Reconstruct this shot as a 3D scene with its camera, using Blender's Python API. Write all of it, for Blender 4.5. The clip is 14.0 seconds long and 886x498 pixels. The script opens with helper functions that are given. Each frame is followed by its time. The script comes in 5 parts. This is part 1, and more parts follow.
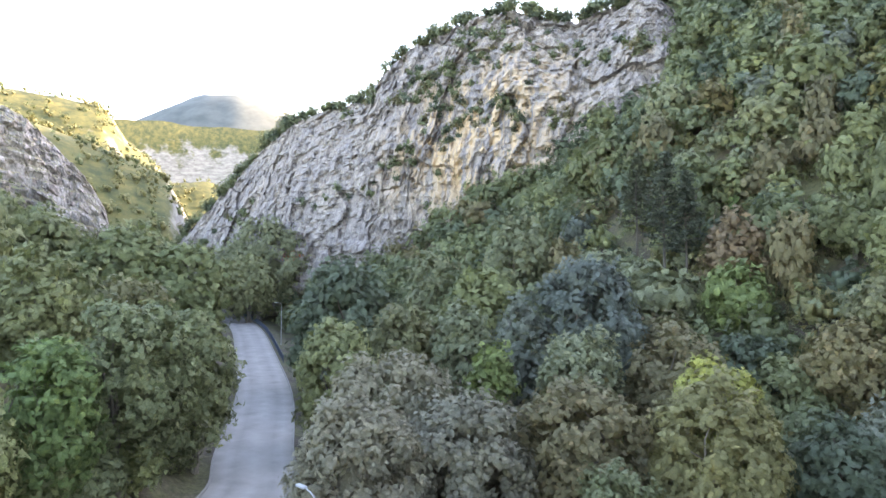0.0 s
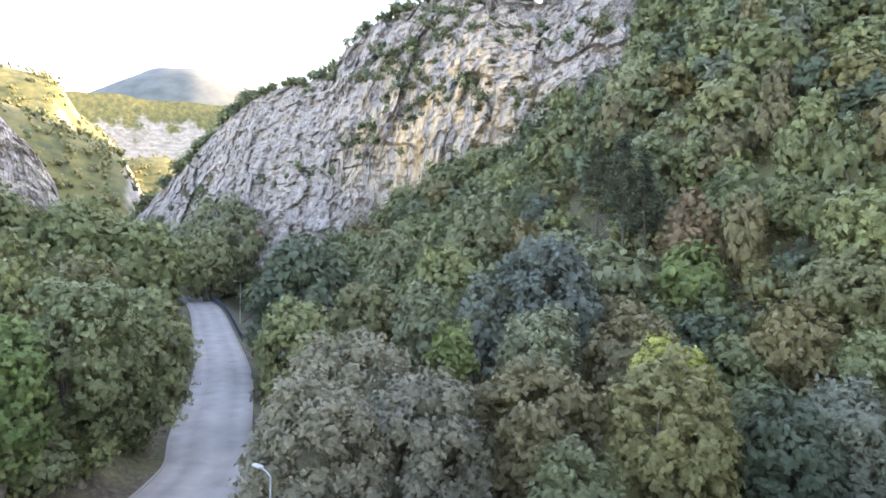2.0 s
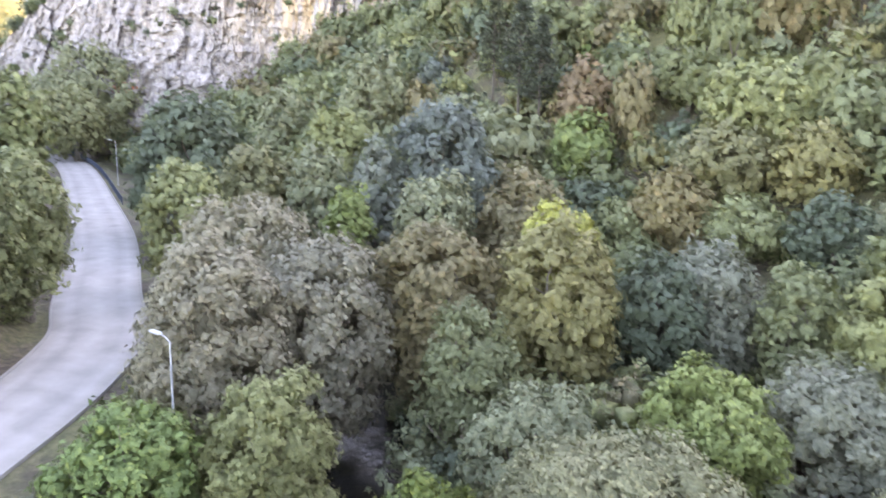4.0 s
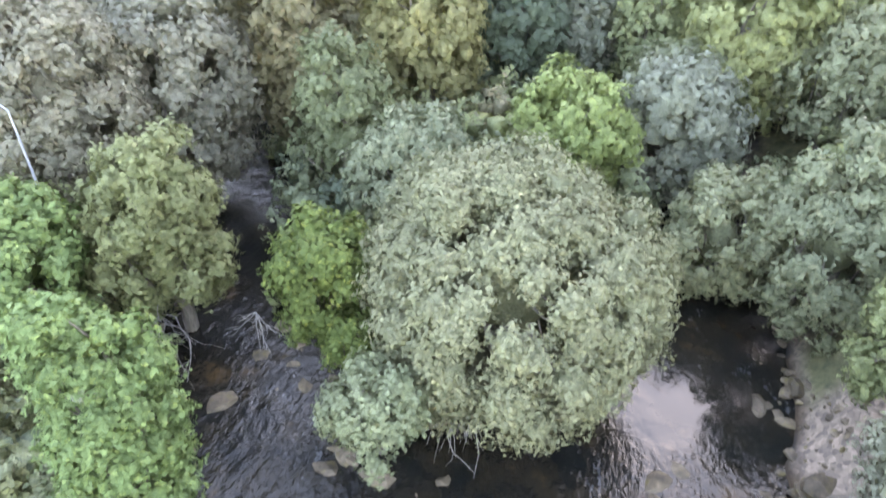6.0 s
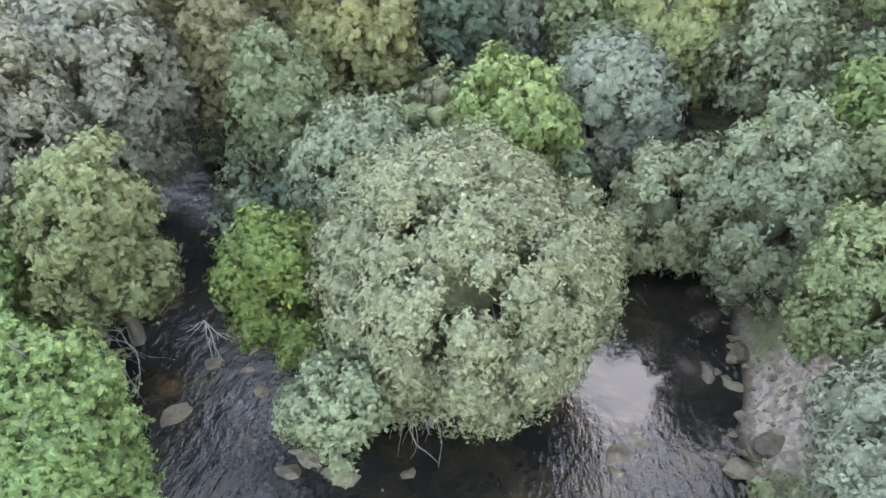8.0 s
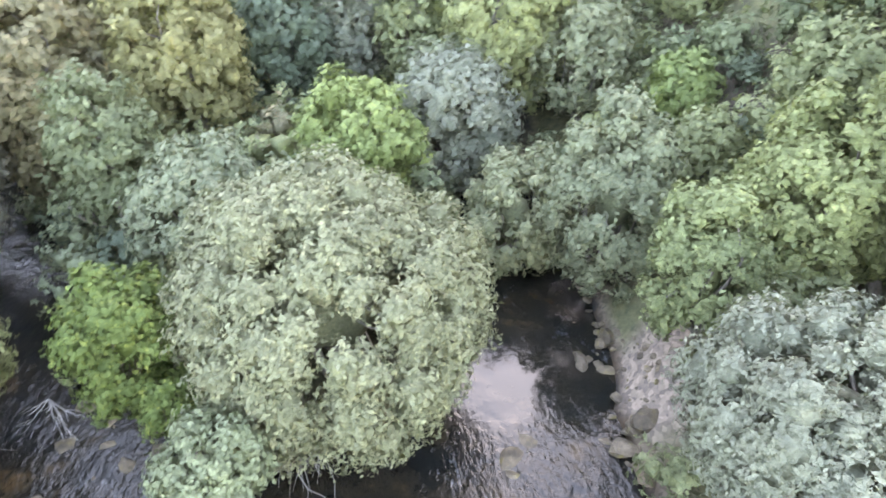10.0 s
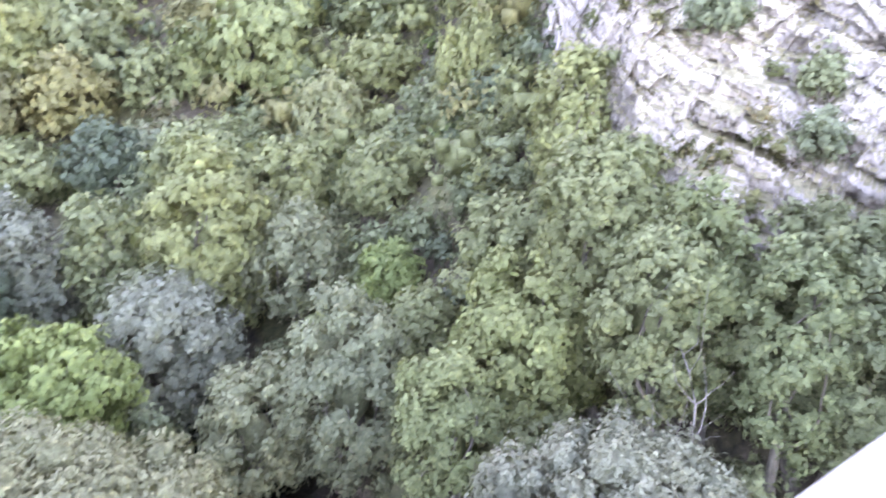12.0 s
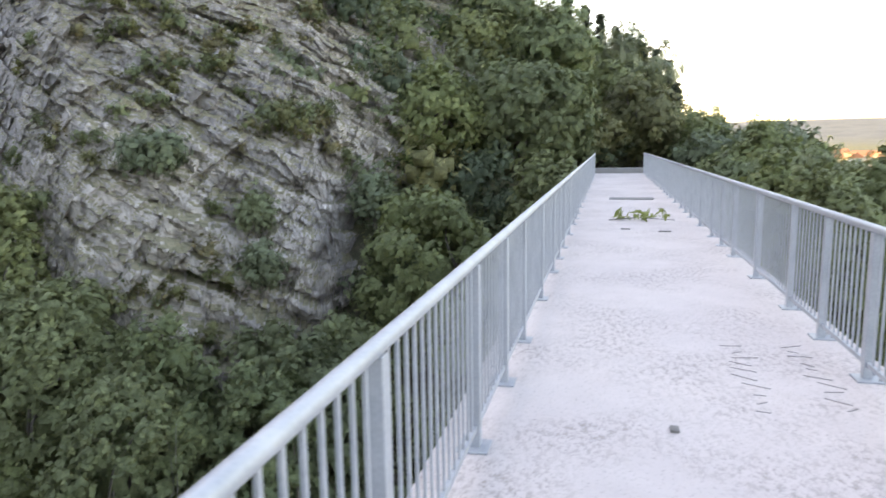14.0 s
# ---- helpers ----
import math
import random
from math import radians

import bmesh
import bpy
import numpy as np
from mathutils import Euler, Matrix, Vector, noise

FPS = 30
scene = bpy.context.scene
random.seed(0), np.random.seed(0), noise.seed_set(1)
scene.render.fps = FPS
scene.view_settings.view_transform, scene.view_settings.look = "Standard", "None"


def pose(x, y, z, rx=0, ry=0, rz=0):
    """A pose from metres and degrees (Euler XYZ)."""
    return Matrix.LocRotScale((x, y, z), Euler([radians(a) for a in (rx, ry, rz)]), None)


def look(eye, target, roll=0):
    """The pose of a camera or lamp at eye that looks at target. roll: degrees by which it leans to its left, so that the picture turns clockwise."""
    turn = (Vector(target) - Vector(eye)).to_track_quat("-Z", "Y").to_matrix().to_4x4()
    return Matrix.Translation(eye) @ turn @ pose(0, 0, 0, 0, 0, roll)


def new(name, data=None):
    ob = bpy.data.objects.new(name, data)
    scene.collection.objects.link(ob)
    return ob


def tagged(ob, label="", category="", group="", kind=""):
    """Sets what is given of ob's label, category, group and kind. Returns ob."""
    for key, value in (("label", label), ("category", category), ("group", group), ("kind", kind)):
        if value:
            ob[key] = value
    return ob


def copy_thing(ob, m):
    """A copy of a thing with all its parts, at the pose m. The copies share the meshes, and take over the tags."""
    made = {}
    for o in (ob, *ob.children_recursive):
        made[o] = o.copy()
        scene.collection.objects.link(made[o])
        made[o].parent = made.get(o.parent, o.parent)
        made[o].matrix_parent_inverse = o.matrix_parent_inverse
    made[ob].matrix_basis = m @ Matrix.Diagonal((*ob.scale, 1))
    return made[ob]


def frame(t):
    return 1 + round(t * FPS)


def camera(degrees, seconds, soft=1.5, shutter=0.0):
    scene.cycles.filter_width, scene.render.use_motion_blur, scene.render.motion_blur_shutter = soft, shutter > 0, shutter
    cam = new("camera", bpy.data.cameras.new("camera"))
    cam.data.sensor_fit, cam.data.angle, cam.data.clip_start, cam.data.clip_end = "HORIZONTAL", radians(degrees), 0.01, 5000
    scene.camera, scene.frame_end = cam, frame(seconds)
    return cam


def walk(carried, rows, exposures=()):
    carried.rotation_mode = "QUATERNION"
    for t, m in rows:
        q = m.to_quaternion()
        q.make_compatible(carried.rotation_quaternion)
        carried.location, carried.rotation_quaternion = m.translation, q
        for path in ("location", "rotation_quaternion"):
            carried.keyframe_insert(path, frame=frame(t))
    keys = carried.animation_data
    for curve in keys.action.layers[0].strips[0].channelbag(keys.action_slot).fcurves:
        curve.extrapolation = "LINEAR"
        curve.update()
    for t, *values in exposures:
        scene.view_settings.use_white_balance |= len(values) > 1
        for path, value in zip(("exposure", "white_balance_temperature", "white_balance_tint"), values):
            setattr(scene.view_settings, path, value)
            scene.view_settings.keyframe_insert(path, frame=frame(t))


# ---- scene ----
cam = camera(66.1, 14.0, shutter=0.4)
# seconds, place, yaw, pitch, roll; x runs along the footbridge, its deck is z = 0
ROWS = [
    (0, 0.002, -0.482, 1.585, 34.89, 0.63, -0.39),
    (0.5, 0.063, -0.423, 1.585, 34.48, 0.42, -0.34),
    (1, 0.048, -0.386, 1.585, 33.17, 0.35, -0.44),
    (1.5, 0.047, -0.311, 1.592, 32.47, 0.06, -0.65),
    (2, 0.041, -0.273, 1.580, 31.74, -1.09, -0.79),
    (2.2, 0.072, -0.312, 1.579, 31.46, -1.82, -0.87),
    (4.3, -0.450, -0.419, 1.723, 20.12, -14.48, -2.42),
    (4.5, -0.372, -0.529, 1.760, 18.13, -16.01, -2.38),
    (5, -0.426, -0.470, 1.775, 13.03, -21.85, -1.54),
    (5.5, -0.307, -0.420, 1.857, 10.28, -29.80, -1.56),
    (6, -0.259, -0.430, 1.911, 10.69, -35.29, 0.24),
    (6.5, -0.264, -0.480, 1.878, 8.84, -40.00, 1.21),
    (7, -0.319, -0.447, 1.816, 6.65, -39.25, 0.82),
    (7.2, -0.251, -0.496, 1.822, 6.06, -36.86, 0.80),
    (9.3, -0.426, -0.099, 1.880, -1.68, -35.68, 0.01),
    (9.5, -0.446, -0.039, 1.844, -4.09, -35.80, -0.14),
    (10, -0.424, -0.060, 1.674, -9.33, -34.47, 0.82),
    (10.5, -0.379, -0.043, 1.603, -14.66, -31.59, 1.46),
    (11, -0.264, -0.075, 1.558, -21.35, -29.67, 1.98),
    (11.5, -0.124, -0.018, 1.510, -27.05, -23.72, 2.31),
    (12, 0.199, -0.266, 1.495, -33.97, -18.26, 2.92),
    (12.5, 0.406, -0.316, 1.498, -41.82, -14.70, 3.42),
    (13, 0.640, -0.396, 1.657, -60.00, -11.09, 0.58),
    (13.5, 0.794, -0.483, 1.668, -72.02, -10.47, 0.74),
    (14, 0.889, -0.716, 1.670, -76.44, -8.77, 0.88),
]
EXPOSURES = [(0.0, 3.72, 7900, 23), (2.2, 3.8, 8100, 26), (4.3, 4.65, 8750, 34), (5.5, 5.1, 8350, 31), (6.5, 4.76, 8750, 22), (7.2, 4.62, 8750, 20), (9.5, 5.1, 8800, 24), (10.5, 5.2, 8500, 29), (12.0, 5.06, 8050, 40), (12.5, 4.6, 7950, 41),
             (13.0, 4.15, 8600, 32), (13.5, 3.45, 8750, 27), (14.0, 2.95, 8900, 22)]   # seconds, stops, white balance
walk(cam, [(t, pose(x, y, z, 90 + pitch, roll, yaw)) for t, x, y, z, yaw, pitch, roll in ROWS], EXPOSURES)

# ---- light: low sun behind the hill, open sky ----
SUN_AZ, SUN_EL = 27.0, 15.0     # degrees clockwise from +y, and above the horizon
world = bpy.data.worlds.new("sky")
scene.world = world
world.use_nodes = True
wn = world.node_tree
sky = wn.nodes.new("ShaderNodeTexSky")
sky.sky_type, sky.sun_disc = "NISHITA", False
sky.sun_elevation, sky.sun_rotation = radians(SUN_EL), radians(SUN_AZ)
sky.altitude, sky.air_density, sky.dust_density, sky.ozone_density = 300, 1.0, 1.5, 1.0
wn.nodes["Background"].inputs["Strength"].default_value = 0.15
wn.links.new(sky.outputs["Color"], wn.nodes["Background"].inputs["Color"])
sun = new("sun", bpy.data.lights.new("sun", "SUN"))
sun.data.energy, sun.data.angle, sun.data.color = 2.1, radians(0.5), (1.0, 0.86, 0.62)
away = Vector((math.sin(radians(SUN_AZ)) * math.cos(radians(SUN_EL)), math.cos(radians(SUN_AZ)) * math.cos(radians(SUN_EL)), math.sin(radians(SUN_EL))))
sun.matrix_world = look(away * 300, (0, 0, 0))


# ---- numbers: noise and curves ----
def hash3(ix, iy, iz, seed):
    n = (ix * 374761393 + iy * 668265263 + iz * 1274126177 + seed * 362437) & 0xFFFFFFFF
    n = ((n ^ (n >> 13)) * 1103515245 + 12345) & 0xFFFFFFFF
    n = (n ^ (n >> 16)) * 2246822519 & 0xFFFFFFFF
    return ((n ^ (n >> 15)) & 0xFFFFFF) / 16777215.0


def vnoise(p, seed=0):
    """Smooth noise in 0..1 at the points p (n, 3)."""
    i = np.floor(p).astype(np.int64)
    f = p - i
    f = f * f * (3 - 2 * f)
    out = np.zeros(len(p))
    for dx in (0, 1):
        for dy in (0, 1):
            for dz in (0, 1):
                w = (f[:, 0] if dx else 1 - f[:, 0]) * (f[:, 1] if dy else 1 - f[:, 1]) * (f[:, 2] if dz else 1 - f[:, 2])
                out += w * hash3(i[:, 0] + dx, i[:, 1] + dy, i[:, 2] + dz, seed)
    return out


def fbm(p, octaves=4, seed=0, ridged=False):
    out, amp, tot = np.zeros(len(p)), 1.0, 0.0
    for o in range(octaves):
        n = vnoise(p * 2.03 ** o + 17.3 * o, seed + o)
        out += amp * (1 - np.abs(2 * n - 1) if ridged else n)
        tot += amp
        amp *= 0.5
    return out / tot


def smooth(a, b, x):
    t = np.clip((x - a) / (b - a), 0, 1)
    return t * t * (3 - 2 * t)


def to_line(x, y, line):
    """Distance of points to a polyline, and the signed one (plus: to the right of its way)."""
    best, sign = np.full(x.shape, 1e9), np.ones(x.shape)
    for (ax, ay), (bx, by) in zip(line, line[1:]):
        ex, ey = bx - ax, by - ay
        t = np.clip(((x - ax) * ex + (y - ay) * ey) / (ex * ex + ey * ey), 0, 1)
        dx, dy = x - ax - t * ex, y - ay - t * ey
        d = np.hypot(dx, dy)
        side = np.where(dx * ey - dy * ex > 0, 1.0, -1.0)
        sign = np.where(d < best, side, sign)
        best = np.minimum(best, d)
    return best, best * sign


# ---- the lie of the land ----
WATER, ROAD_Z = -18.5, -14.6
FOOT = [(34, -90), (25, -12), (18, 13), (12, 38), (-22, 58), (-80, 95), (-200, 142), (-330, 150)]
ROAD = [(-26, -60), (-25, -6), (-30.6, 17), (-37, 29.7), (-45, 37), (-62, 52.5), (-85, 70.5), (-116, 94), (-138, 108), (-156, 114), (-176, 113), (-205, 100)]
ARM_L = [(-8, 8), (-9.8, 13), (-11.7, 17.5), (-15.6, 22), (-18.3, 29.5), (-25, 42), (-42, 62), (-64, 80)]
ARM_R = [(5, 8), (5.2, 14), (5.8, 19), (6.1, 23), (7.3, 27), (8.2, 33), (2, 46), (-14, 58)]
POOL = [(-2, -70), (-2, 6.5)]


def curve_points(line, step):
    """A smooth line through points (Catmull-Rom)."""
    p = np.array([line[0], *line, line[-1]], float)
    out = []
    for i in range(1, len(p) - 2):
        n = max(2, int(np.hypot(*(p[i + 1] - p[i])) / step))
        for t in np.arange(n) / n:
            out.append(0.5 * (2 * p[i] + (p[i + 1] - p[i - 1]) * t + (2 * p[i - 1] - 5 * p[i] + 4 * p[i + 1] - p[i + 2]) * t ** 2 + (3 * p[i] - p[i - 1] - 3 * p[i + 1] + p[i + 2]) * t ** 3))
    return [tuple(q) for q in out] + [tuple(line[-1])]


ROAD_LINE = curve_points(ROAD, 4.0)


def ridge(az, d, rows, dist, rise, back):
    """Height of a far ridge whose crest is seen at (azimuth, elevation) rows at that distance."""
    a, e = np.array(rows, float).T
    top = np.tan(np.radians(np.interp(az, a, e, left=-3, right=-3))) * dist + 1.6
    return np.where(d < dist, -14 + (top + 14) * smooth(dist - rise, dist, d) ** 0.8, top - (d - dist) * back)


def land(x, y):
    d, az = np.hypot(x, y), np.degrees(np.arctan2(x, y))
    p = np.stack([x, y, np.zeros_like(x)], -1).reshape(-1, 3)
    rough = lambda size, seed, o=4: (fbm(p / size, o, seed) - 0.5).reshape(x.shape)
    flat = -16.3 + 1.2 * rough(14, 3) + 0.5 * rough(3, 5)
    # the wooded slope beyond the river
    _, s = to_line(x, y, FOOT)
    up = np.where(s > 0, 0.85 * s - 6 * (1 - np.exp(-np.maximum(s, 0) / 9)), 0) + 7 * rough(45, 9) * smooth(0, 40, s)
    up += 22 * np.exp(-((x + 35) / 45) ** 2 - ((y - 138) / 42) ** 2) + 15 * np.exp(-((x - 42) / 18) ** 2 - ((y - 26) / 18) ** 2) * smooth(0, 8, s)
    up -= 9 * np.exp(-((x + 52) / 20) ** 2 - ((y - 124) / 22) ** 2)
    cap = 1.2 + np.where(y > -2, (y + 2) * 1.0, (y + 2) * 0.22)
    cap = np.clip(cap, -9, 110)
    hill = np.where(s > 0, -16.3 + up, -99)
    hill = np.where(hill > cap - 4, cap - 4 * np.exp(-np.maximum(hill - cap + 4, 0) / 4), hill)
    hill = np.where(d > 235, hill - (d - 235) * 0.5 * smooth(235, 270, d), hill)
    z = np.maximum(flat, hill)
    # the bench of the road and the slope above it
    dr, sr = to_line(x, y, ROAD_LINE)
    left = ROAD_Z - 0.1 + np.where(sr < -4.2, np.minimum((-sr - 4.2) * 0.62, 26 + 5 * rough(30, 21)), 0) + 0.8 * rough(5, 31) * smooth(4.5, 8, dr)
    z = np.where(sr < 0, np.where(s > 0, z, left), z)
    bench = smooth(8.5, 4.2, dr)
    z = np.where((sr >= 0) | (dr < 4.2), z * (1 - bench) + (ROAD_Z - 0.1) * bench, z)
    # the river's arms
    bed = np.minimum(to_line(x, y, ARM_L)[0] - 3.0, to_line(x, y, ARM_R)[0] - 2.7)
    bed = np.minimum(bed, to_line(x, y, POOL)[0] - 9.6) + 1.1 * rough(4, 41) * 2
    z = np.where(bed < 4.2, z + (WATER - 0.75 + 0.4 * rough(1.5, 55) - z) * smooth(4.0, -0.4, bed), z)
    # far hills, and one unseen ridge added for its shadow
    near = smooth(330, 250, d)
    far = np.full(x.shape, -15.0)
    far = np.maximum(far, ridge(az, d, [(-120, 9), (-80, 11.5), (-70, 10.5), (-66, 9.2), (-61, 7.4), (-57, 5.6), (-55, 1)], 390, 130, 0.15))
    far = np.maximum(far, ridge(az, d, [(-120, 9), (-75, 11.9), (-68, 11.5), (-63, 10.9), (-61.2, 10.6), (-60.4, 8.8), (-57.5, 6.3), (-55, 2)], 620, 170, 0.1))
    far = np.maximum(far, ridge(az, d, [(-62, 4), (-57, 5.7), (-54, 6.0), (-51, 4)], 760, 120, 0.3))
    far = np.maximum(far, ridge(az, d, [(-75, 9.5), (-60, 10.1), (-56, 10.2), (-50, 10.1), (-40, 10), (-30, 8), (10, 5)], 1250, 110, 0.02))
    far = np.maximum(far, ridge(az, d, [(-75, 7), (-62, 9.0), (-57, 11.2), (-54.5, 12.3), (-52, 12.7), (-50, 12.3), (-47, 11.2), (-42, 9), (-20, 6)], 3200, 1200, 0.1))
    # unseen behind the cliff; added to shade the foot of the left hill
    far = np.maximum(far, ridge(az, d, [(-52, 1), (-49, 5), (-46, 8.5), (-43, 10.5), (-39, 13), (-34, 15.5), (-28, 17), (-20, 17), (5, 12), (20, 6)], 430, 170, 0.2))
    far = np.maximum(far, ridge(az, d, [(60, 2), (90, 1.2), (100, 1.3), (109, 1.35), (120, 1.0), (140, 0.6)], 3400, 1500, 0.1))
    far += (rough(60, 61, 5) * 16 + rough(260, 66, 3) * 40 * smooth(900, 1500, d)) * smooth(300, 480, d) * np.where((az > 80) | (az < -130), 0.2, 1)
    far = np.where(az > 60, np.minimum(far, -14 + (d - 60) * 0.02 + 200 * smooth(1500, 3000, d)), far)
    return z * near + far * (1 - near)


STEP = 1.5
GX, GY = np.meshgrid(np.arange(-300, 262, STEP), np.arange(-112, 262, STEP), indexing="ij")
LAND_GRID, ROAD_GRID = land(GX, GY), to_line(GX, GY, ROAD_LINE)[0]
BED_GRID = np.minimum(np.minimum(to_line(GX, GY, ARM_L)[0] - 3.0, to_line(GX, GY, ARM_R)[0] - 2.7), to_line(GX, GY, POOL)[0] - 9.6)


def sample(grid, x, y):
    u, v = min(max((x + 300) / STEP, 0), grid.shape[0] - 1.001), min(max((y + 112) / STEP, 0), grid.shape[1] - 1.001)
    i, j = int(u), int(v)
    a, b = u - i, v - j
    return float((grid[i, j] * (1 - a) + grid[i + 1, j] * a) * (1 - b) + (grid[i, j + 1] * (1 - a) + grid[i + 1, j + 1] * a) * b)


def land_at(x, y):
    return sample(LAND_GRID, x, y)


# ---- materials ----
def nodes_of(name):
    m = bpy.data.materials.new(name)
    m.use_nodes = True
    nt = m.node_tree
    return m, nt, nt.nodes["Principled BSDF"]


def node(nt, kind, **given):
    n = nt.nodes.new("ShaderNode" + kind)
    for k, v in given.items():
        n.inputs[k.replace("_", " ")].default_value = v
    return n


def noise_of(nt, vec, scale, detail=4.0, rough=0.55):
    n = node(nt, "TexNoise", Scale=scale, Detail=detail, Roughness=rough)
    nt.links.new(vec, n.inputs["Vector"])
    return n.outputs["Fac"]


def ramp(nt, fac, stops):
    r = nt.nodes.new("ShaderNodeValToRGB")
    e = r.color_ramp.elements
    while len(e) < len(stops):
        e.new(0.5)
    for el, (pos_, col) in zip(e, stops):
        el.position, el.color = pos_, (*col, 1) if len(col) == 3 else col
    nt.links.new(fac, r.inputs["Fac"])
    return r.outputs["Color"]


def mix(nt, fac, a, b, how="MIX"):
    m = nt.nodes.new("ShaderNodeMix")
    m.data_type, m.blend_type = "RGBA", how
    for sock, v in ((m.inputs["Factor"], fac), (m.inputs["A"], a), (m.inputs["B"], b)):
        if isinstance(v, (int, float)):
            sock.default_value = v
        elif isinstance(v, tuple):
            sock.default_value = (*v, 1)
        else:
            nt.links.new(v, sock)
    return m.outputs["Result"]


def maths(nt, op, a, b=0.0):
    m = nt.nodes.new("ShaderNodeMath")
    m.operation = op
    for sock, v in zip(m.inputs, (a, b)):
        if isinstance(v, (int, float)):
            sock.default_value = v
        else:
            nt.links.new(v, sock)
    return m.outputs[0]


def bump(nt, bsdf, height, strength, distance):
    b = node(nt, "Bump", Strength=strength, Distance=distance)
    nt.links.new(height, b.inputs["Height"])
    nt.links.new(b.outputs["Normal"], bsdf.inputs["Normal"])


def place_of(nt, stretch=None):
    g = nt.nodes.new("ShaderNodeNewGeometry")
    if stretch is None:
        return g.outputs["Position"]
    m = nt.nodes.new("ShaderNodeMapping")
    m.inputs["Scale"].default_value = stretch
    nt.links.new(g.outputs["Position"], m.inputs["Vector"])
    return m.outputs["Vector"]


def leaf_material(name, dark, light, turned=None, spray=0.0):
    """Leaves: colour varies from leaf to leaf, from tree to tree and in patches; light shines through."""
    m, nt, b = nodes_of(name)
    isl = nt.nodes.new("ShaderNodeNewGeometry").outputs["Random Per Island"]
    col = ramp(nt, isl, [(0.0, dark), (0.85, light), (1.0, turned or light)])
    speck = noise_of(nt, place_of(nt), 9.0, 3, 0.6)
    col = mix(nt, 1.0, col, ramp(nt, speck, [(0.3, (0.75, 0.77, 0.75)), (0.7, (1.2, 1.19, 1.15))]), "MULTIPLY")
    patch = mix(nt, 0.5, noise_of(nt, place_of(nt), 0.45, 3), noise_of(nt, place_of(nt), 2.6, 3))
    col = mix(nt, 1.0, col, ramp(nt, patch, [(0.3, (0.72, 0.74, 0.72)), (0.7, (1.2, 1.18, 1.1))]), "MULTIPLY")
    obj = nt.nodes.new("ShaderNodeObjectInfo").outputs["Random"]
    col = mix(nt, 1.0, col, ramp(nt, obj, [(0.0, (0.82, 0.86, 0.9)), (0.5, (1.0, 1.0, 1.0)), (1.0, (1.14, 1.1, 0.98))]), "MULTIPLY")
    nt.links.new(col, b.inputs["Base Color"])
    b.inputs["Roughness"].default_value = 0.55
    b.inputs["Specular IOR Level"].default_value = 0.2
    bump(nt, b, speck, 0.5, 0.1)
    tr = nt.nodes.new("ShaderNodeBsdfTranslucent")
    nt.links.new(mix(nt, 1.0, col, (1.0, 1.02, 0.72), "MULTIPLY"), tr.inputs["Color"])
    sh = node(nt, "MixShader", Fac=0.25)
    nt.links.new(b.outputs[0], sh.inputs[1])
    nt.links.new(tr.outputs[0], sh.inputs[2])
    last = sh
    if spray:                                            # gaps between the small leaves of a spray
        gap = node(nt, "MixShader")
        nt.links.new(maths(nt, "GREATER_THAN", noise_of(nt, place_of(nt), spray, 1.5, 0.5), 0.45), gap.inputs[0])
        nt.links.new(nt.nodes.new("ShaderNodeBsdfTransparent").outputs[0], gap.inputs[1])
        nt.links.new(sh.outputs[0], gap.inputs[2])
        last = gap
    nt.links.new(last.outputs[0], nt.nodes["Material Output"].inputs["Surface"])
    return m


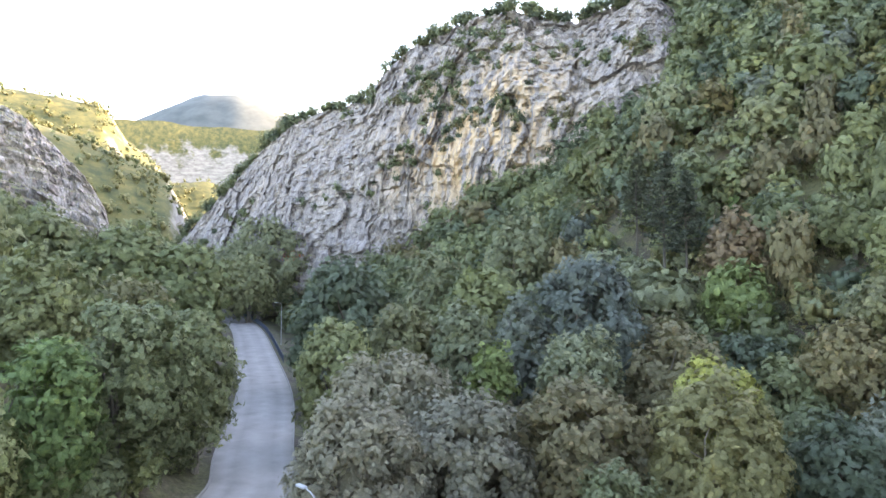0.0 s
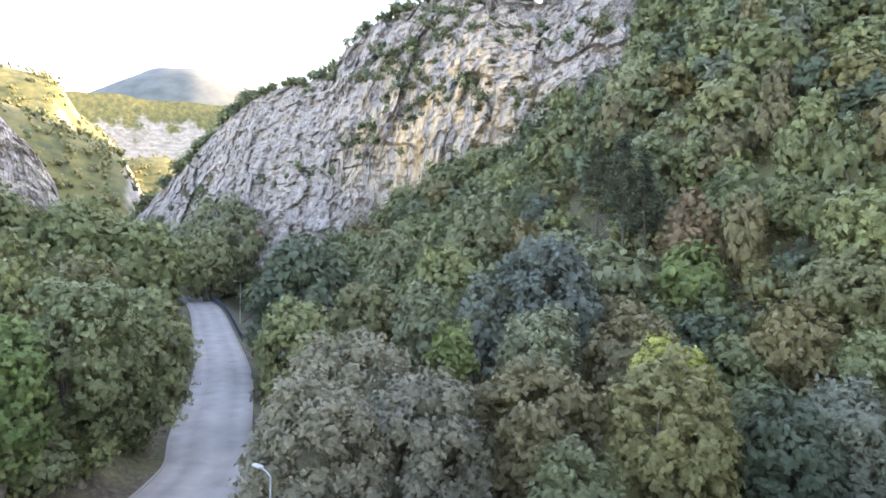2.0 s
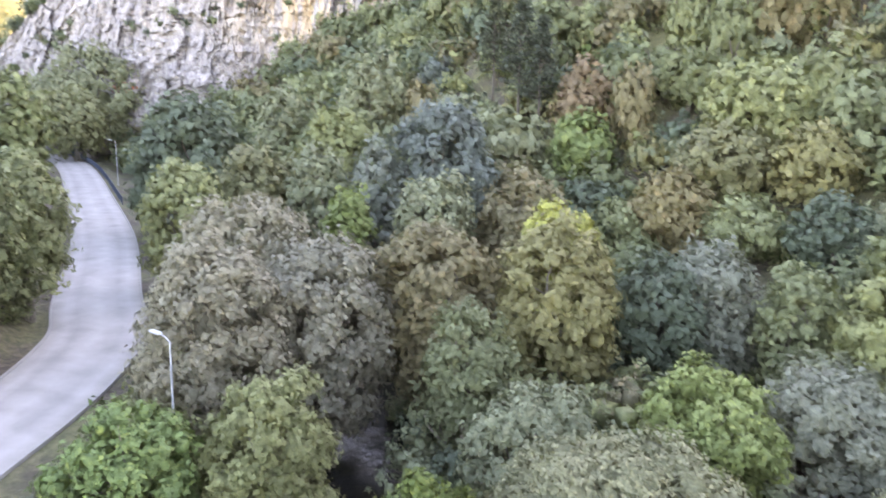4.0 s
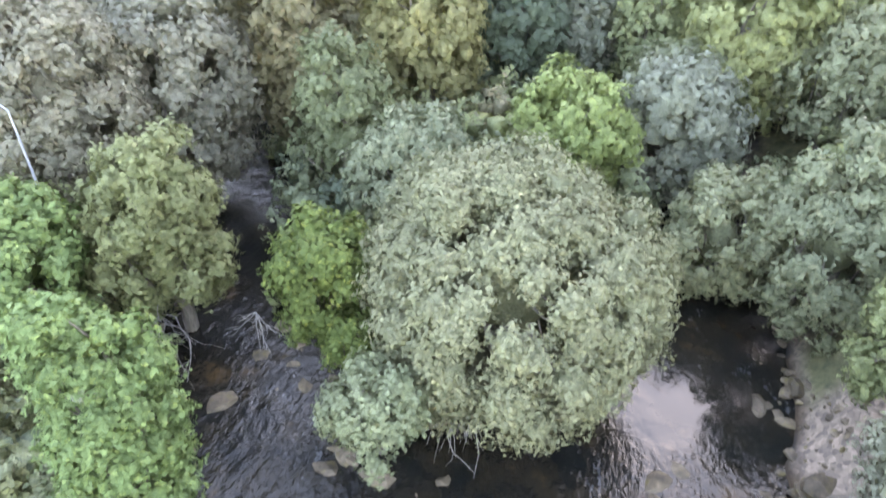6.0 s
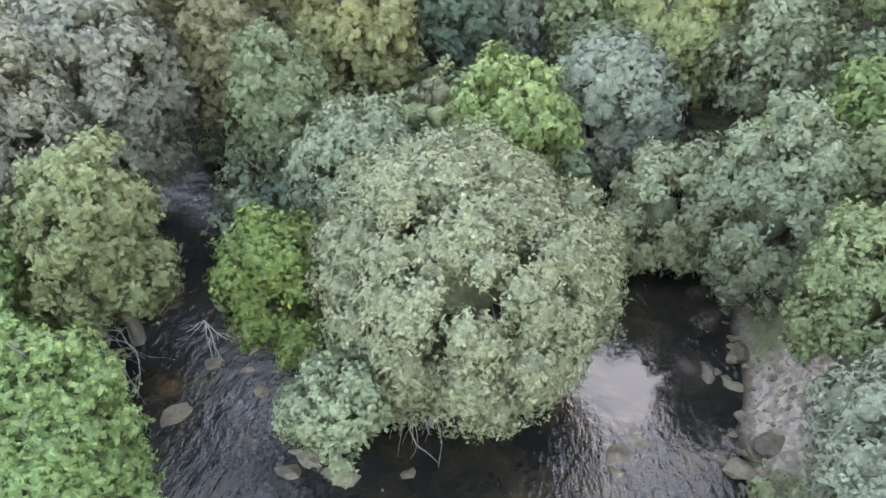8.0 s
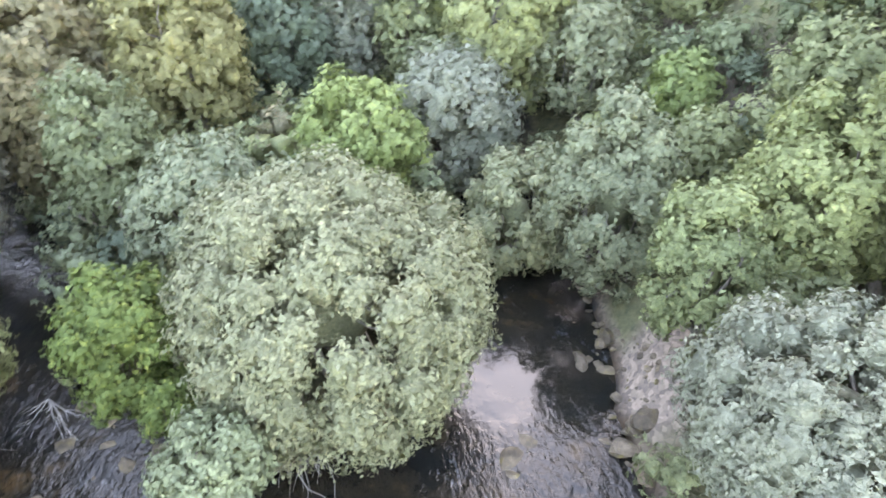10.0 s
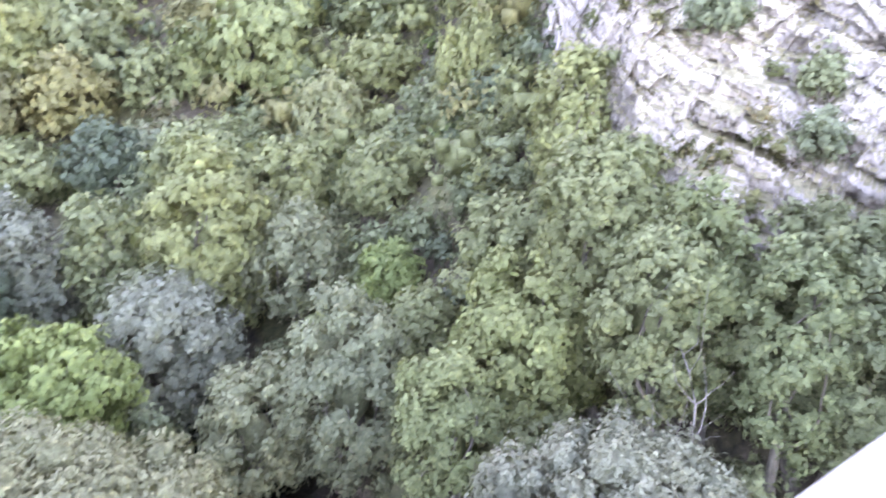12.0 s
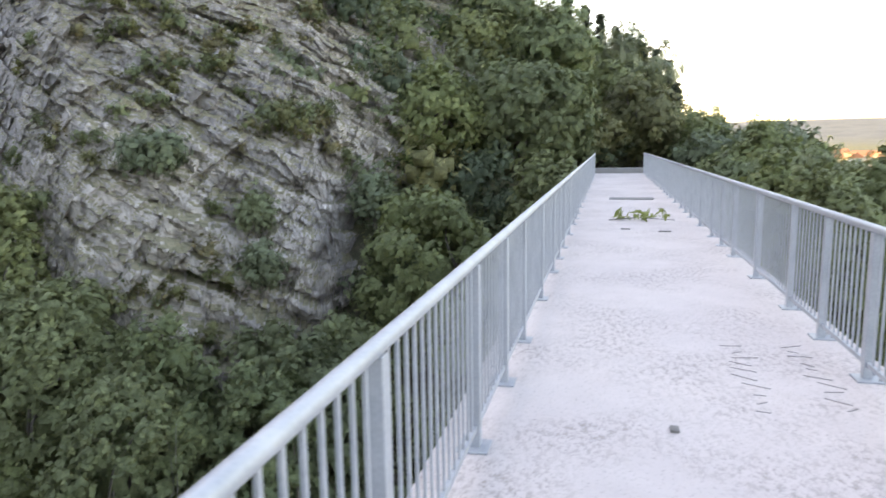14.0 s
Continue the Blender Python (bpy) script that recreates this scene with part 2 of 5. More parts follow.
LEAF_COLOURS = {
    "willow": ("willow_leaf", (0.156, 0.167, 0.116), (0.207, 0.221, 0.153), (0.258, 0.258, 0.170)),
    "greywillow": ("grey_willow_leaf", (0.164, 0.181, 0.118), (0.221, 0.241, 0.156), (0.268, 0.263, 0.166)),
    "silver": ("silver_willow_leaf", (0.166, 0.177, 0.138), (0.216, 0.230, 0.180)),
    "brownwillow": ("dry_willow_leaf", (0.182, 0.175, 0.138), (0.237, 0.227, 0.180), (0.271, 0.241, 0.184)),
    "lime": ("lime_leaf", (0.147, 0.190, 0.075), (0.191, 0.241, 0.097), (0.244, 0.283, 0.101)),
    "ash": ("ash_leaf", (0.153, 0.175, 0.096), (0.202, 0.228, 0.127), (0.248, 0.267, 0.131)),
    "fresh": ("fresh_leaf", (0.115, 0.175, 0.075), (0.156, 0.230, 0.097), (0.212, 0.276, 0.097)),
    "leafy": ("leafy_leaf", (0.147, 0.177, 0.096), (0.195, 0.230, 0.123), (0.235, 0.259, 0.129)),
    "elm": ("elm_leaf", (0.122, 0.142, 0.081), (0.164, 0.190, 0.110)),
    "dark": ("dark_leaf", (0.079, 0.104, 0.075), (0.103, 0.135, 0.098)),
    "oak": ("oak_leaf", (0.152, 0.138, 0.085), (0.197, 0.179, 0.110), (0.243, 0.187, 0.108)),
    "ochre": ("ochre_leaf", (0.156, 0.155, 0.085), (0.204, 0.201, 0.110), (0.241, 0.221, 0.112)),
    "yellow": ("yellow_leaf", (0.232, 0.247, 0.080), (0.302, 0.321, 0.105), (0.353, 0.347, 0.111)),
    "blue": ("blue_grey_leaf", (0.118, 0.137, 0.123), (0.153, 0.179, 0.161)),
    "brown": ("rusty_leaf", (0.138, 0.109, 0.081), (0.184, 0.143, 0.105), (0.230, 0.161, 0.106)),
    "red": ("red_leaf", (0.314, 0.109, 0.071), (0.408, 0.142, 0.092)),
    "pine": ("pine_needle", (0.061, 0.075, 0.059), (0.079, 0.097, 0.076)),
    "bush": ("bush_leaf", (0.155, 0.182, 0.121), (0.202, 0.236, 0.158)),
    "ivy": ("climber_leaf", (0.069, 0.106, 0.037), (0.097, 0.138, 0.048), (0.202, 0.239, 0.074)),
    "grass": ("grass_blade", (0.153, 0.153, 0.075), (0.199, 0.200, 0.098), (0.261, 0.236, 0.133)),
}
LEAF = {k: leaf_material(*v) for k, v in LEAF_COLOURS.items()}
GRAIN = {"near": 26.0, "mid": 9.5, "far": 4.2}          # leaves to the metre in a spray
SPRAYS = {}


def spray_of(kind, grain):
    """The leaves of a kind as sprays with gaps, made when first asked for."""
    if (kind, grain) not in SPRAYS:
        v = LEAF_COLOURS[kind]
        SPRAYS[kind, grain] = leaf_material(v[0] + "_" + grain, *v[1:3], v[3] if len(v) > 3 else None, GRAIN[grain])
    return SPRAYS[kind, grain]



def bark_material(name="bark", k=1.0):
    m, nt, b = nodes_of(name)
    v = place_of(nt, (6, 6, 1.2))
    n = noise_of(nt, v, 1.6, 6, 0.65)
    nt.links.new(ramp(nt, n, [(0.3, (0.07 * k, 0.06 * k, 0.048 * k)), (0.7, (0.2 * k, 0.18 * k, 0.15 * k))]), b.inputs["Base Color"])
    b.inputs["Roughness"].default_value = 0.9
    bump(nt, b, n, 0.8, 0.05)
    return m


def dead_wood_material():
    m, nt, b = nodes_of("dead_wood")
    n = noise_of(nt, place_of(nt, (9, 9, 2)), 2.0, 5)
    nt.links.new(ramp(nt, n, [(0.25, (0.1, 0.094, 0.088)), (0.75, (0.26, 0.245, 0.23))]), b.inputs["Base Color"])
    b.inputs["Roughness"].default_value = 0.85
    bump(nt, b, n, 0.6, 0.03)
    return m


def ground_material():
    """Forest floor with leaf litter, dry grass and pale rubble; far off it reads as bush and bare limestone, farthest
    out as painted haze.
    """
    m, nt, b = nodes_of("forest_floor")
    p = place_of(nt)
    fine, mid, big = noise_of(nt, p, 2.2, 6, 0.65), noise_of(nt, p, 0.22, 5, 0.6), noise_of(nt, p, 0.035, 5, 0.62)
    soil = ramp(nt, fine, [(0.3, (0.025, 0.021, 0.015)), (0.55, (0.065, 0.053, 0.038)), (0.8, (0.16, 0.14, 0.115))])
    grass = ramp(nt, fine, [(0.3, (0.035, 0.042, 0.018)), (0.75, (0.13, 0.125, 0.06))])
    col = mix(nt, ramp(nt, mid, [(0.42, (0, 0, 0)), (0.58, (1, 1, 1))]), soil, grass)
    bush = ramp(nt, noise_of(nt, p, 0.12, 6, 0.7), [(0.35, (0.03, 0.045, 0.018)), (0.5, (0.075, 0.08, 0.027)), (0.68, (0.14, 0.125, 0.042))])
    nrm = nt.nodes.new("ShaderNodeSeparateXYZ")
    nt.links.new(nt.nodes.new("ShaderNodeNewGeometry").outputs["Normal"], nrm.inputs[0])
    steep = maths(nt, "ADD", nrm.outputs["Z"], maths(nt, "MULTIPLY", maths(nt, "SUBTRACT", big, 0.5), 0.9))
    stone = ramp(nt, noise_of(nt, place_of(nt, (1, 1, 2.4)), 0.09, 7, 0.7), [(0.3, (0.1, 0.095, 0.09)), (0.6, (0.27, 0.26, 0.24))])
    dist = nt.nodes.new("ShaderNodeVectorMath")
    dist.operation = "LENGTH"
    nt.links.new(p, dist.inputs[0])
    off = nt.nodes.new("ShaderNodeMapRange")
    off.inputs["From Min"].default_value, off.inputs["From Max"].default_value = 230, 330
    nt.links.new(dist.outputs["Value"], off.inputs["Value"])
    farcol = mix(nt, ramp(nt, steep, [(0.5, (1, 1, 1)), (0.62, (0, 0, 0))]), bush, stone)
    # aerial haze put into the base colour beyond 1500 m
    haze_mask = nt.nodes.new("ShaderNodeMapRange")
    haze_mask.inputs["From Min"].default_value, haze_mask.inputs["From Max"].default_value = 1500, 2300
    nt.links.new(dist.outputs["Value"], haze_mask.inputs["Value"])
    haze_tone = ramp(nt, noise_of(nt, p, 0.012, 6, 0.65), [(0.35, (0.06, 0.075, 0.075)), (0.65, (0.1, 0.115, 0.115))])
    farcol = mix(nt, haze_mask.outputs[0], farcol, haze_tone)
    alt = nt.nodes.new("ShaderNodeSeparateXYZ")
    nt.links.new(p, alt.inputs[0])
    high = nt.nodes.new("ShaderNodeMapRange")
    high.inputs["From Min"].default_value, high.inputs["From Max"].default_value = -17.2, -17.9
    nt.links.new(maths(nt, "ADD", alt.outputs["Z"], maths(nt, "MULTIPLY", mid, 0.9)), high.inputs["Value"])
    peb = node(nt, "TexVoronoi", Scale=5.0)
    nt.links.new(p, peb.inputs["Vector"])
    gravel = mix(nt, 0.6, ramp(nt, fine, [(0.3, (0.1, 0.078, 0.058)), (0.7, (0.29, 0.225, 0.175))]), ramp(nt, peb.outputs["Color"], [(0.2, (0.06, 0.052, 0.045)), (0.8, (0.31, 0.24, 0.19))]))
    bar = nt.nodes.new("ShaderNodeVectorMath")
    bar.operation = "DISTANCE"
    bar.inputs[1].default_value = (10.6, 17.0, -17.6)
    nt.links.new(p, bar.inputs[0])
    beach = ramp(nt, maths(nt, "DIVIDE", maths(nt, "ADD", bar.outputs["Value"], maths(nt, "MULTIPLY", mid, 2.0)), 6.0), [(0.5, (1, 1, 1)), (0.75, (0, 0, 0))])
    col = mix(nt, maths(nt, "MAXIMUM", high.outputs[0], beach), col, gravel)
    wet = nt.nodes.new("ShaderNodeMapRange")
    wet.inputs["From Min"].default_value, wet.inputs["From Max"].default_value = -18.0, -18.45
    nt.links.new(alt.outputs["Z"], wet.inputs["Value"])
    bedcol = mix(nt, ramp(nt, noise_of(nt, p, 0.5, 5, 0.65), [(0.35, (0, 0, 0)), (0.65, (1, 1, 1))]), (0.006, 0.006, 0.006), (0.05, 0.03, 0.014))
    col = mix(nt, wet.outputs[0], col, bedcol)
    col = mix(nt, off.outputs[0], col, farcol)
    nt.links.new(col, b.inputs["Base Color"])
    b.inputs["Roughness"].default_value = 0.95
    bump(nt, b, fine, 0.7, 0.15)
    return m


def rock_material(name, stain_at=None, light=1.0, grass=0.0):
    """Pale grey limestone, cracked and weathered; ochre and dark streaks run down one part of the wall."""
    m, nt, b = nodes_of(name)
    p = place_of(nt)
    big, mid, fine = noise_of(nt, p, 0.09, 5), noise_of(nt, place_of(nt, (1, 1, 0.55)), 0.55, 8, 0.72), noise_of(nt, p, 3.2, 7, 0.72)
    col = ramp(nt, mid, [(0.3, (0.17 * light, 0.163 * light, 0.163 * light)), (0.44, (0.33 * light, 0.315 * light, 0.305 * light)), (0.7, (0.56 * light, 0.53 * light, 0.505 * light))])
    col = mix(nt, 1.0, col, ramp(nt, big, [(0.3, (0.78, 0.77, 0.82)), (0.7, (1.12, 1.06, 1.0))]), "MULTIPLY")
    col = mix(nt, 0.8, col, ramp(nt, fine, [(0.3, (0.5, 0.5, 0.5)), (0.5, (1, 1, 1)), (0.75, (1.2, 1.2, 1.2))]), "MULTIPLY")
    for scale, share, thin in ((0.3, 0.75, 0.05), (1.1, 0.6, 0.07)):
        cr = node(nt, "TexVoronoi", Scale=scale)
        cr.feature = "DISTANCE_TO_EDGE"
        wob = mix(nt, 0.35, place_of(nt, (1, 1, 0.5)), node(nt, "TexNoise", Scale=0.5, Detail=4.0).outputs["Color"], "ADD")
        nt.links.new(wob, cr.inputs["Vector"])
        crack = ramp(nt, cr.outputs["Distance"], [(0.0, (0.5, 0.48, 0.47)), (thin, (1, 1, 1))])
        col = mix(nt, share, col, crack, "MULTIPLY")
    if stain_at is not None:
        run = noise_of(nt, place_of(nt, (0.32, 0.32, 0.03)), 1.0, 5, 0.6)
        run2 = noise_of(nt, place_of(nt, (0.5, 0.5, 0.035)), 1.0, 4, 0.6)
        far = nt.nodes.new("ShaderNodeVectorMath")
        far.operation = "DISTANCE"
        far.inputs[1].default_value = stain_at
        nt.links.new(p, far.inputs[0])
        zone = ramp(nt, maths(nt, "DIVIDE", far.outputs["Value"], 40.0), [(0.3, (1, 1, 1)), (0.8, (0, 0, 0))])
        ochre = mix(nt, 1.0, zone, ramp(nt, run, [(0.44, (0, 0, 0)), (0.56, (1, 1, 1))]), "MULTIPLY")
        col = mix(nt, ochre, col, (0.5, 0.38, 0.25))
        darkrun = mix(nt, 1.0, zone, ramp(nt, run2, [(0.52, (0, 0, 0)), (0.6, (0.8, 0.8, 0.8))]), "MULTIPLY")
        col = mix(nt, darkrun, col, (0.2, 0.2, 0.22))
    if grass:
        nrm = nt.nodes.new("ShaderNodeSeparateXYZ")
        nt.links.new(nt.nodes.new("ShaderNodeNewGeometry").outputs["Normal"], nrm.inputs[0])
        ledge = maths(nt, "ADD", nrm.outputs["Z"], maths(nt, "MULTIPLY", maths(nt, "SUBTRACT", noise_of(nt, p, 0.5, 5, 0.7), 0.5), 1.5))
        col = mix(nt, ramp(nt, ledge, [(grass, (0, 0, 0)), (min(1.0, grass + 0.12), (0.85, 0.85, 0.85))]), col, ramp(nt, fine, [(0.3, (0.1, 0.1, 0.045)), (0.7, (0.31, 0.27, 0.16))]))
    nt.links.new(col, b.inputs["Base Color"])
    b.inputs["Roughness"].default_value = 0.92
    bump(nt, b, mix(nt, 0.35, mid, fine), 0.9, 0.5)
    return m


def stone_material():
    """River stones: brown-grey limestone with yellowish moss and dark wet sides."""
    m, nt, b = nodes_of("river_stone")
    p = place_of(nt)
    mid, fine = noise_of(nt, p, 1.6, 5, 0.65), noise_of(nt, p, 9.0, 5, 0.7)
    col = ramp(nt, mid, [(0.3, (0.04, 0.032, 0.023)), (0.5, (0.1, 0.08, 0.054)), (0.72, (0.2, 0.165, 0.12))])
    col = mix(nt, ramp(nt, noise_of(nt, p, 2.3, 4, 0.6), [(0.55, (0, 0, 0)), (0.66, (0.7, 0.7, 0.7))]), col, (0.13, 0.11, 0.035))
    col = mix(nt, 0.6, col, ramp(nt, fine, [(0.3, (0.55, 0.55, 0.55)), (0.7, (1.3, 1.3, 1.3))]), "MULTIPLY")
    obj = nt.nodes.new("ShaderNodeObjectInfo").outputs["Random"]
    nt.links.new(mix(nt, 1.0, col, ramp(nt, obj, [(0.0, (0.7, 0.66, 0.62)), (1.0, (1.15, 1.1, 1.05))]), "MULTIPLY"), b.inputs["Base Color"])
    b.inputs["Roughness"].default_value = 0.7
    bump(nt, b, mix(nt, 0.5, mid, fine), 0.8, 0.06)
    return m


def water_material():
    """Dark river water: ripples in the runs, smooth in one pool, foam where it breaks."""
    m, nt, b = nodes_of("river_water")
    p = place_of(nt)
    far = nt.nodes.new("ShaderNodeVectorMath")
    far.operation = "DISTANCE"
    far.inputs[1].default_value = (5.5, 19.0, WATER)
    nt.links.new(p, far.inputs[0])
    lively = ramp(nt, maths(nt, "DIVIDE", maths(nt, "ADD", far.outputs["Value"], maths(nt, "MULTIPLY", noise_of(nt, p, 0.5, 3), 3.0)), 10.0), [(0.25, (0.04, 0.04, 0.04)), (0.75, (1, 1, 1))])
    rip = noise_of(nt, place_of(nt, (1.0, 0.5, 1.0)), 2.4, 4, 0.6)
    foam = mix(nt, 1.0, ramp(nt, noise_of(nt, place_of(nt, (1.0, 0.5, 1.0)), 2.2, 7, 0.78), [(0.58, (0, 0, 0)), (0.72, (0.35, 0.35, 0.35))]), lively, "MULTIPLY")
    run = ramp(nt, noise_of(nt, p, 0.22, 2), [(0.5, (0, 0, 0)), (0.62, (1, 1, 1))])
    foam = mix(nt, 1.0, foam, run, "MULTIPLY")
    bed = ramp(nt, noise_of(nt, p, 0.55, 6, 0.65), [(0.38, (0.006, 0.007, 0.007)), (0.6, (0.016, 0.013, 0.009)), (0.75, (0.05, 0.032, 0.016))])
    nt.links.new(mix(nt, foam, bed, (0.4, 0.42, 0.45)), b.inputs["Base Color"])
    b.inputs["Roughness"].default_value = 0.04
    b.inputs["IOR"].default_value = 1.33
    nt.links.new(ramp(nt, lively, [(0.1, (0.7, 0.7, 0.7)), (0.6, (0.6, 0.6, 0.6))]), b.inputs["Specular IOR Level"])
    bump(nt, b, mix(nt, 1.0, rip, lively, "MULTIPLY"), 1.0, 0.13)
    return m


def asphalt_material():
    """Pale worn asphalt."""
    m, nt, b = nodes_of("worn_asphalt")
    p = place_of(nt)
    fine, mid = noise_of(nt, p, 30, 5, 0.7), noise_of(nt, p, 0.5, 5)
    col = ramp(nt, mid, [(0.3, (0.2, 0.195, 0.19)), (0.7, (0.285, 0.277, 0.268))])
    col = mix(nt, 0.5, col, ramp(nt, fine, [(0.3, (0.6, 0.6, 0.6)), (0.7, (1.15, 1.15, 1.15))]), "MULTIPLY")
    uv = nt.nodes.new("ShaderNodeUVMap")
    sep = nt.nodes.new("ShaderNodeSeparateXYZ")
    nt.links.new(uv.outputs[0], sep.inputs[0])
    lane = ramp(nt, sep.outputs["X"], [(0.0, (0.85, 0.84, 0.8)), (0.16, (1.1, 1.1, 1.1)), (0.27, (0.86, 0.86, 0.87)), (0.5, (1.12, 1.12, 1.12)), (0.73, (0.86, 0.86, 0.87)), (0.85, (1.1, 1.1, 1.1)), (1.0, (0.85, 0.84, 0.8))])
    nt.links.new(mix(nt, 0.8, col, lane, "MULTIPLY"), b.inputs["Base Color"])
    b.inputs["Roughness"].default_value = 0.8
    bump(nt, b, fine, 0.3, 0.01)
    return m


def concrete_material(name, light, speckle=1.0):
    m, nt, b = nodes_of(name)
    p = place_of(nt)
    fine, mid, big = noise_of(nt, p, 38, 6, 0.75), noise_of(nt, p, 3.0, 6, 0.7), noise_of(nt, p, 0.5, 4)
    col = mix(nt, mid, tuple(c * 0.86 for c in light), tuple(min(1, c * 1.1) for c in light))
    col = mix(nt, 0.6, col, ramp(nt, big, [(0.3, (0.86, 0.86, 0.88)), (0.7, (1.05, 1.04, 1.02))]), "MULTIPLY")
    pits = ramp(nt, fine, [(0.33, (0.4, 0.38, 0.37)), (0.44, (1, 1, 1))])
    col = mix(nt, 0.75 * speckle, col, pits, "MULTIPLY")
    marks = ramp(nt, noise_of(nt, place_of(nt, (1.2, 5, 1)), 2.6, 7, 0.7), [(0.28, (0.4, 0.38, 0.37)), (0.33, (1, 1, 1))])
    col = mix(nt, 0.7 * speckle, col, marks, "MULTIPLY")
    worn = ramp(nt, noise_of(nt, p, 0.9, 3), [(0.42, (0, 0, 0)), (0.6, (1, 1, 1))])
    grit = ramp(nt, noise_of(nt, place_of(nt, (0.7, 1.3, 1)), 17, 5, 0.8), [(0.42, (0.5, 0.47, 0.45)), (0.52, (1, 1, 1))])
    col = mix(nt, maths(nt, "MULTIPLY", worn, 0.65 * speckle), col, mix(nt, 1.0, col, grit, "MULTIPLY"))
    nt.links.new(col, b.inputs["Base Color"])
    b.inputs["Roughness"].default_value = 0.88
    bump(nt, b, mix(nt, 0.5, fine, mid), 0.35, 0.01)
    return m


def steel_material():
    """Hot-dip galvanised steel, dull and mottled."""
    m, nt, b = nodes_of("galvanised_steel")
    p = place_of(nt)
    v = node(nt, "TexVoronoi", Scale=60.0)
    nt.links.new(p, v.inputs["Vector"])
    n = noise_of(nt, p, 4, 5)
    col = mix(nt, 0.5, ramp(nt, v.outputs["Distance"], [(0.0, (0.32, 0.34, 0.37)), (0.8, (0.43, 0.45, 0.48))]), ramp(nt, n, [(0.3, (0.3, 0.32, 0.35)), (0.7, (0.47, 0.49, 0.52))]))
    nt.links.new(col, b.inputs["Base Color"])
    b.inputs["Metallic"].default_value = 0.35
    b.inputs["Roughness"].default_value = 0.5
    return m


def plain_material(name, col, rough=0.6, metal=0.0):
    m, nt, b = nodes_of(name)
    n = noise_of(nt, place_of(nt), 7, 5)
    nt.links.new(mix(nt, n, tuple(c * 0.8 for c in col), tuple(min(1, c * 1.15) for c in col)), b.inputs["Base Color"])
    b.inputs["Roughness"].default_value, b.inputs["Metallic"].default_value = rough, metal
    return m


PINE_BARK = bark_material("pine_bark", 0.5)
BARK, DEAD, GROUND, WATER_M, ASPHALT = bark_material(), dead_wood_material(), ground_material(), water_material(), asphalt_material()
CLIFF_M = rock_material("limestone_wall", (-85.0, 129.0, 32.0), 0.74, 0.88)
ROCK_M = rock_material("limestone", None, 1.12, 0.5)
DECK_M, KERB_M, STEEL = concrete_material("pale_concrete", (0.58, 0.52, 0.5)), concrete_material("kerb_concrete", (0.24, 0.235, 0.225), 0.6), steel_material()
STONE_M = stone_material()
ROOF_M, WALL_M = plain_material("orange_roof_tiles", (0.5, 0.2, 0.1), 0.8), plain_material("pale_render", (0.62, 0.58, 0.5), 0.85)
LAMP_M, FENCE_M = plain_material("lamp_grey", (0.36, 0.38, 0.4), 0.5, 0.3), plain_material("dark_blue_fence", (0.05, 0.07, 0.1), 0.5, 0.2)


# ---- mesh helpers ----
def mesh_np(name, verts, faces, material, smooth_faces=False, uv=None, normals=None, second=None, which=None):
    """A mesh from arrays; all faces have as many corners. second: another material, for the faces in which."""
    me = bpy.data.meshes.new(name)
    verts, faces = np.asarray(verts, np.float32), np.asarray(faces, np.int32)
    k = faces.shape[1]
    me.vertices.add(len(verts))
    me.vertices.foreach_set("co", verts.ravel())
    me.loops.add(faces.size)
    me.loops.foreach_set("vertex_index", faces.ravel())
    me.polygons.add(len(faces))
    me.polygons.foreach_set("loop_start", np.arange(0, faces.size, k, dtype=np.int32))
    if uv is not None:
        me.uv_layers.new(name="UVMap").data.foreach_set("uv", np.asarray(uv, np.float32)[faces.ravel()].ravel())
    me.update(calc_edges=True)
    me.polygons.foreach_set("use_smooth", np.full(len(faces), smooth_faces))
    me.materials.append(material)
    if second is not None:
        me.materials.append(second)
        me.polygons.foreach_set("material_index", np.asarray(which, np.int32))
    me.validate()
    if normals is not None:
        me.polygons.foreach_set("use_smooth", np.ones(len(faces), bool))
        me.normals_split_custom_set_from_vertices(normals)
    return me


def grid_faces(nu, nv, wrap=False):
    i, j = np.meshgrid(np.arange(nu if wrap else nu - 1), np.arange(nv - 1), indexing="ij")
    a, b = i * nv + j, ((i + 1) % nu) * nv + j
    return np.stack([a, b, b + 1, a + 1], -1).reshape(-1, 4)


def child(name, me, parent, label=""):
    ob = new(name, me)
    ob.parent = parent
    return tagged(ob, label)


def part(name, bm, material, parent, label=""):
    me = bpy.data.meshes.new(name)
    bm.to_mesh(me)
    bm.free()
    me.materials.append(material)
    return child(name, me, parent, label)


def box(bm, x0, y0, z0, x1, y1, z1, bevel=0.0):
    m = Matrix.LocRotScale(((x0 + x1) / 2, (y0 + y1) / 2, (z0 + z1) / 2), None, (x1 - x0, y1 - y0, z1 - z0))
    made = bmesh.ops.create_cube(bm, size=1.0, matrix=m)["verts"]
    if bevel:
        edges = list({e for v in made for e in v.link_edges})
        bmesh.ops.bevel(bm, geom=edges, offset=bevel, segments=2, profile=0.5, affect="EDGES")
    return bm


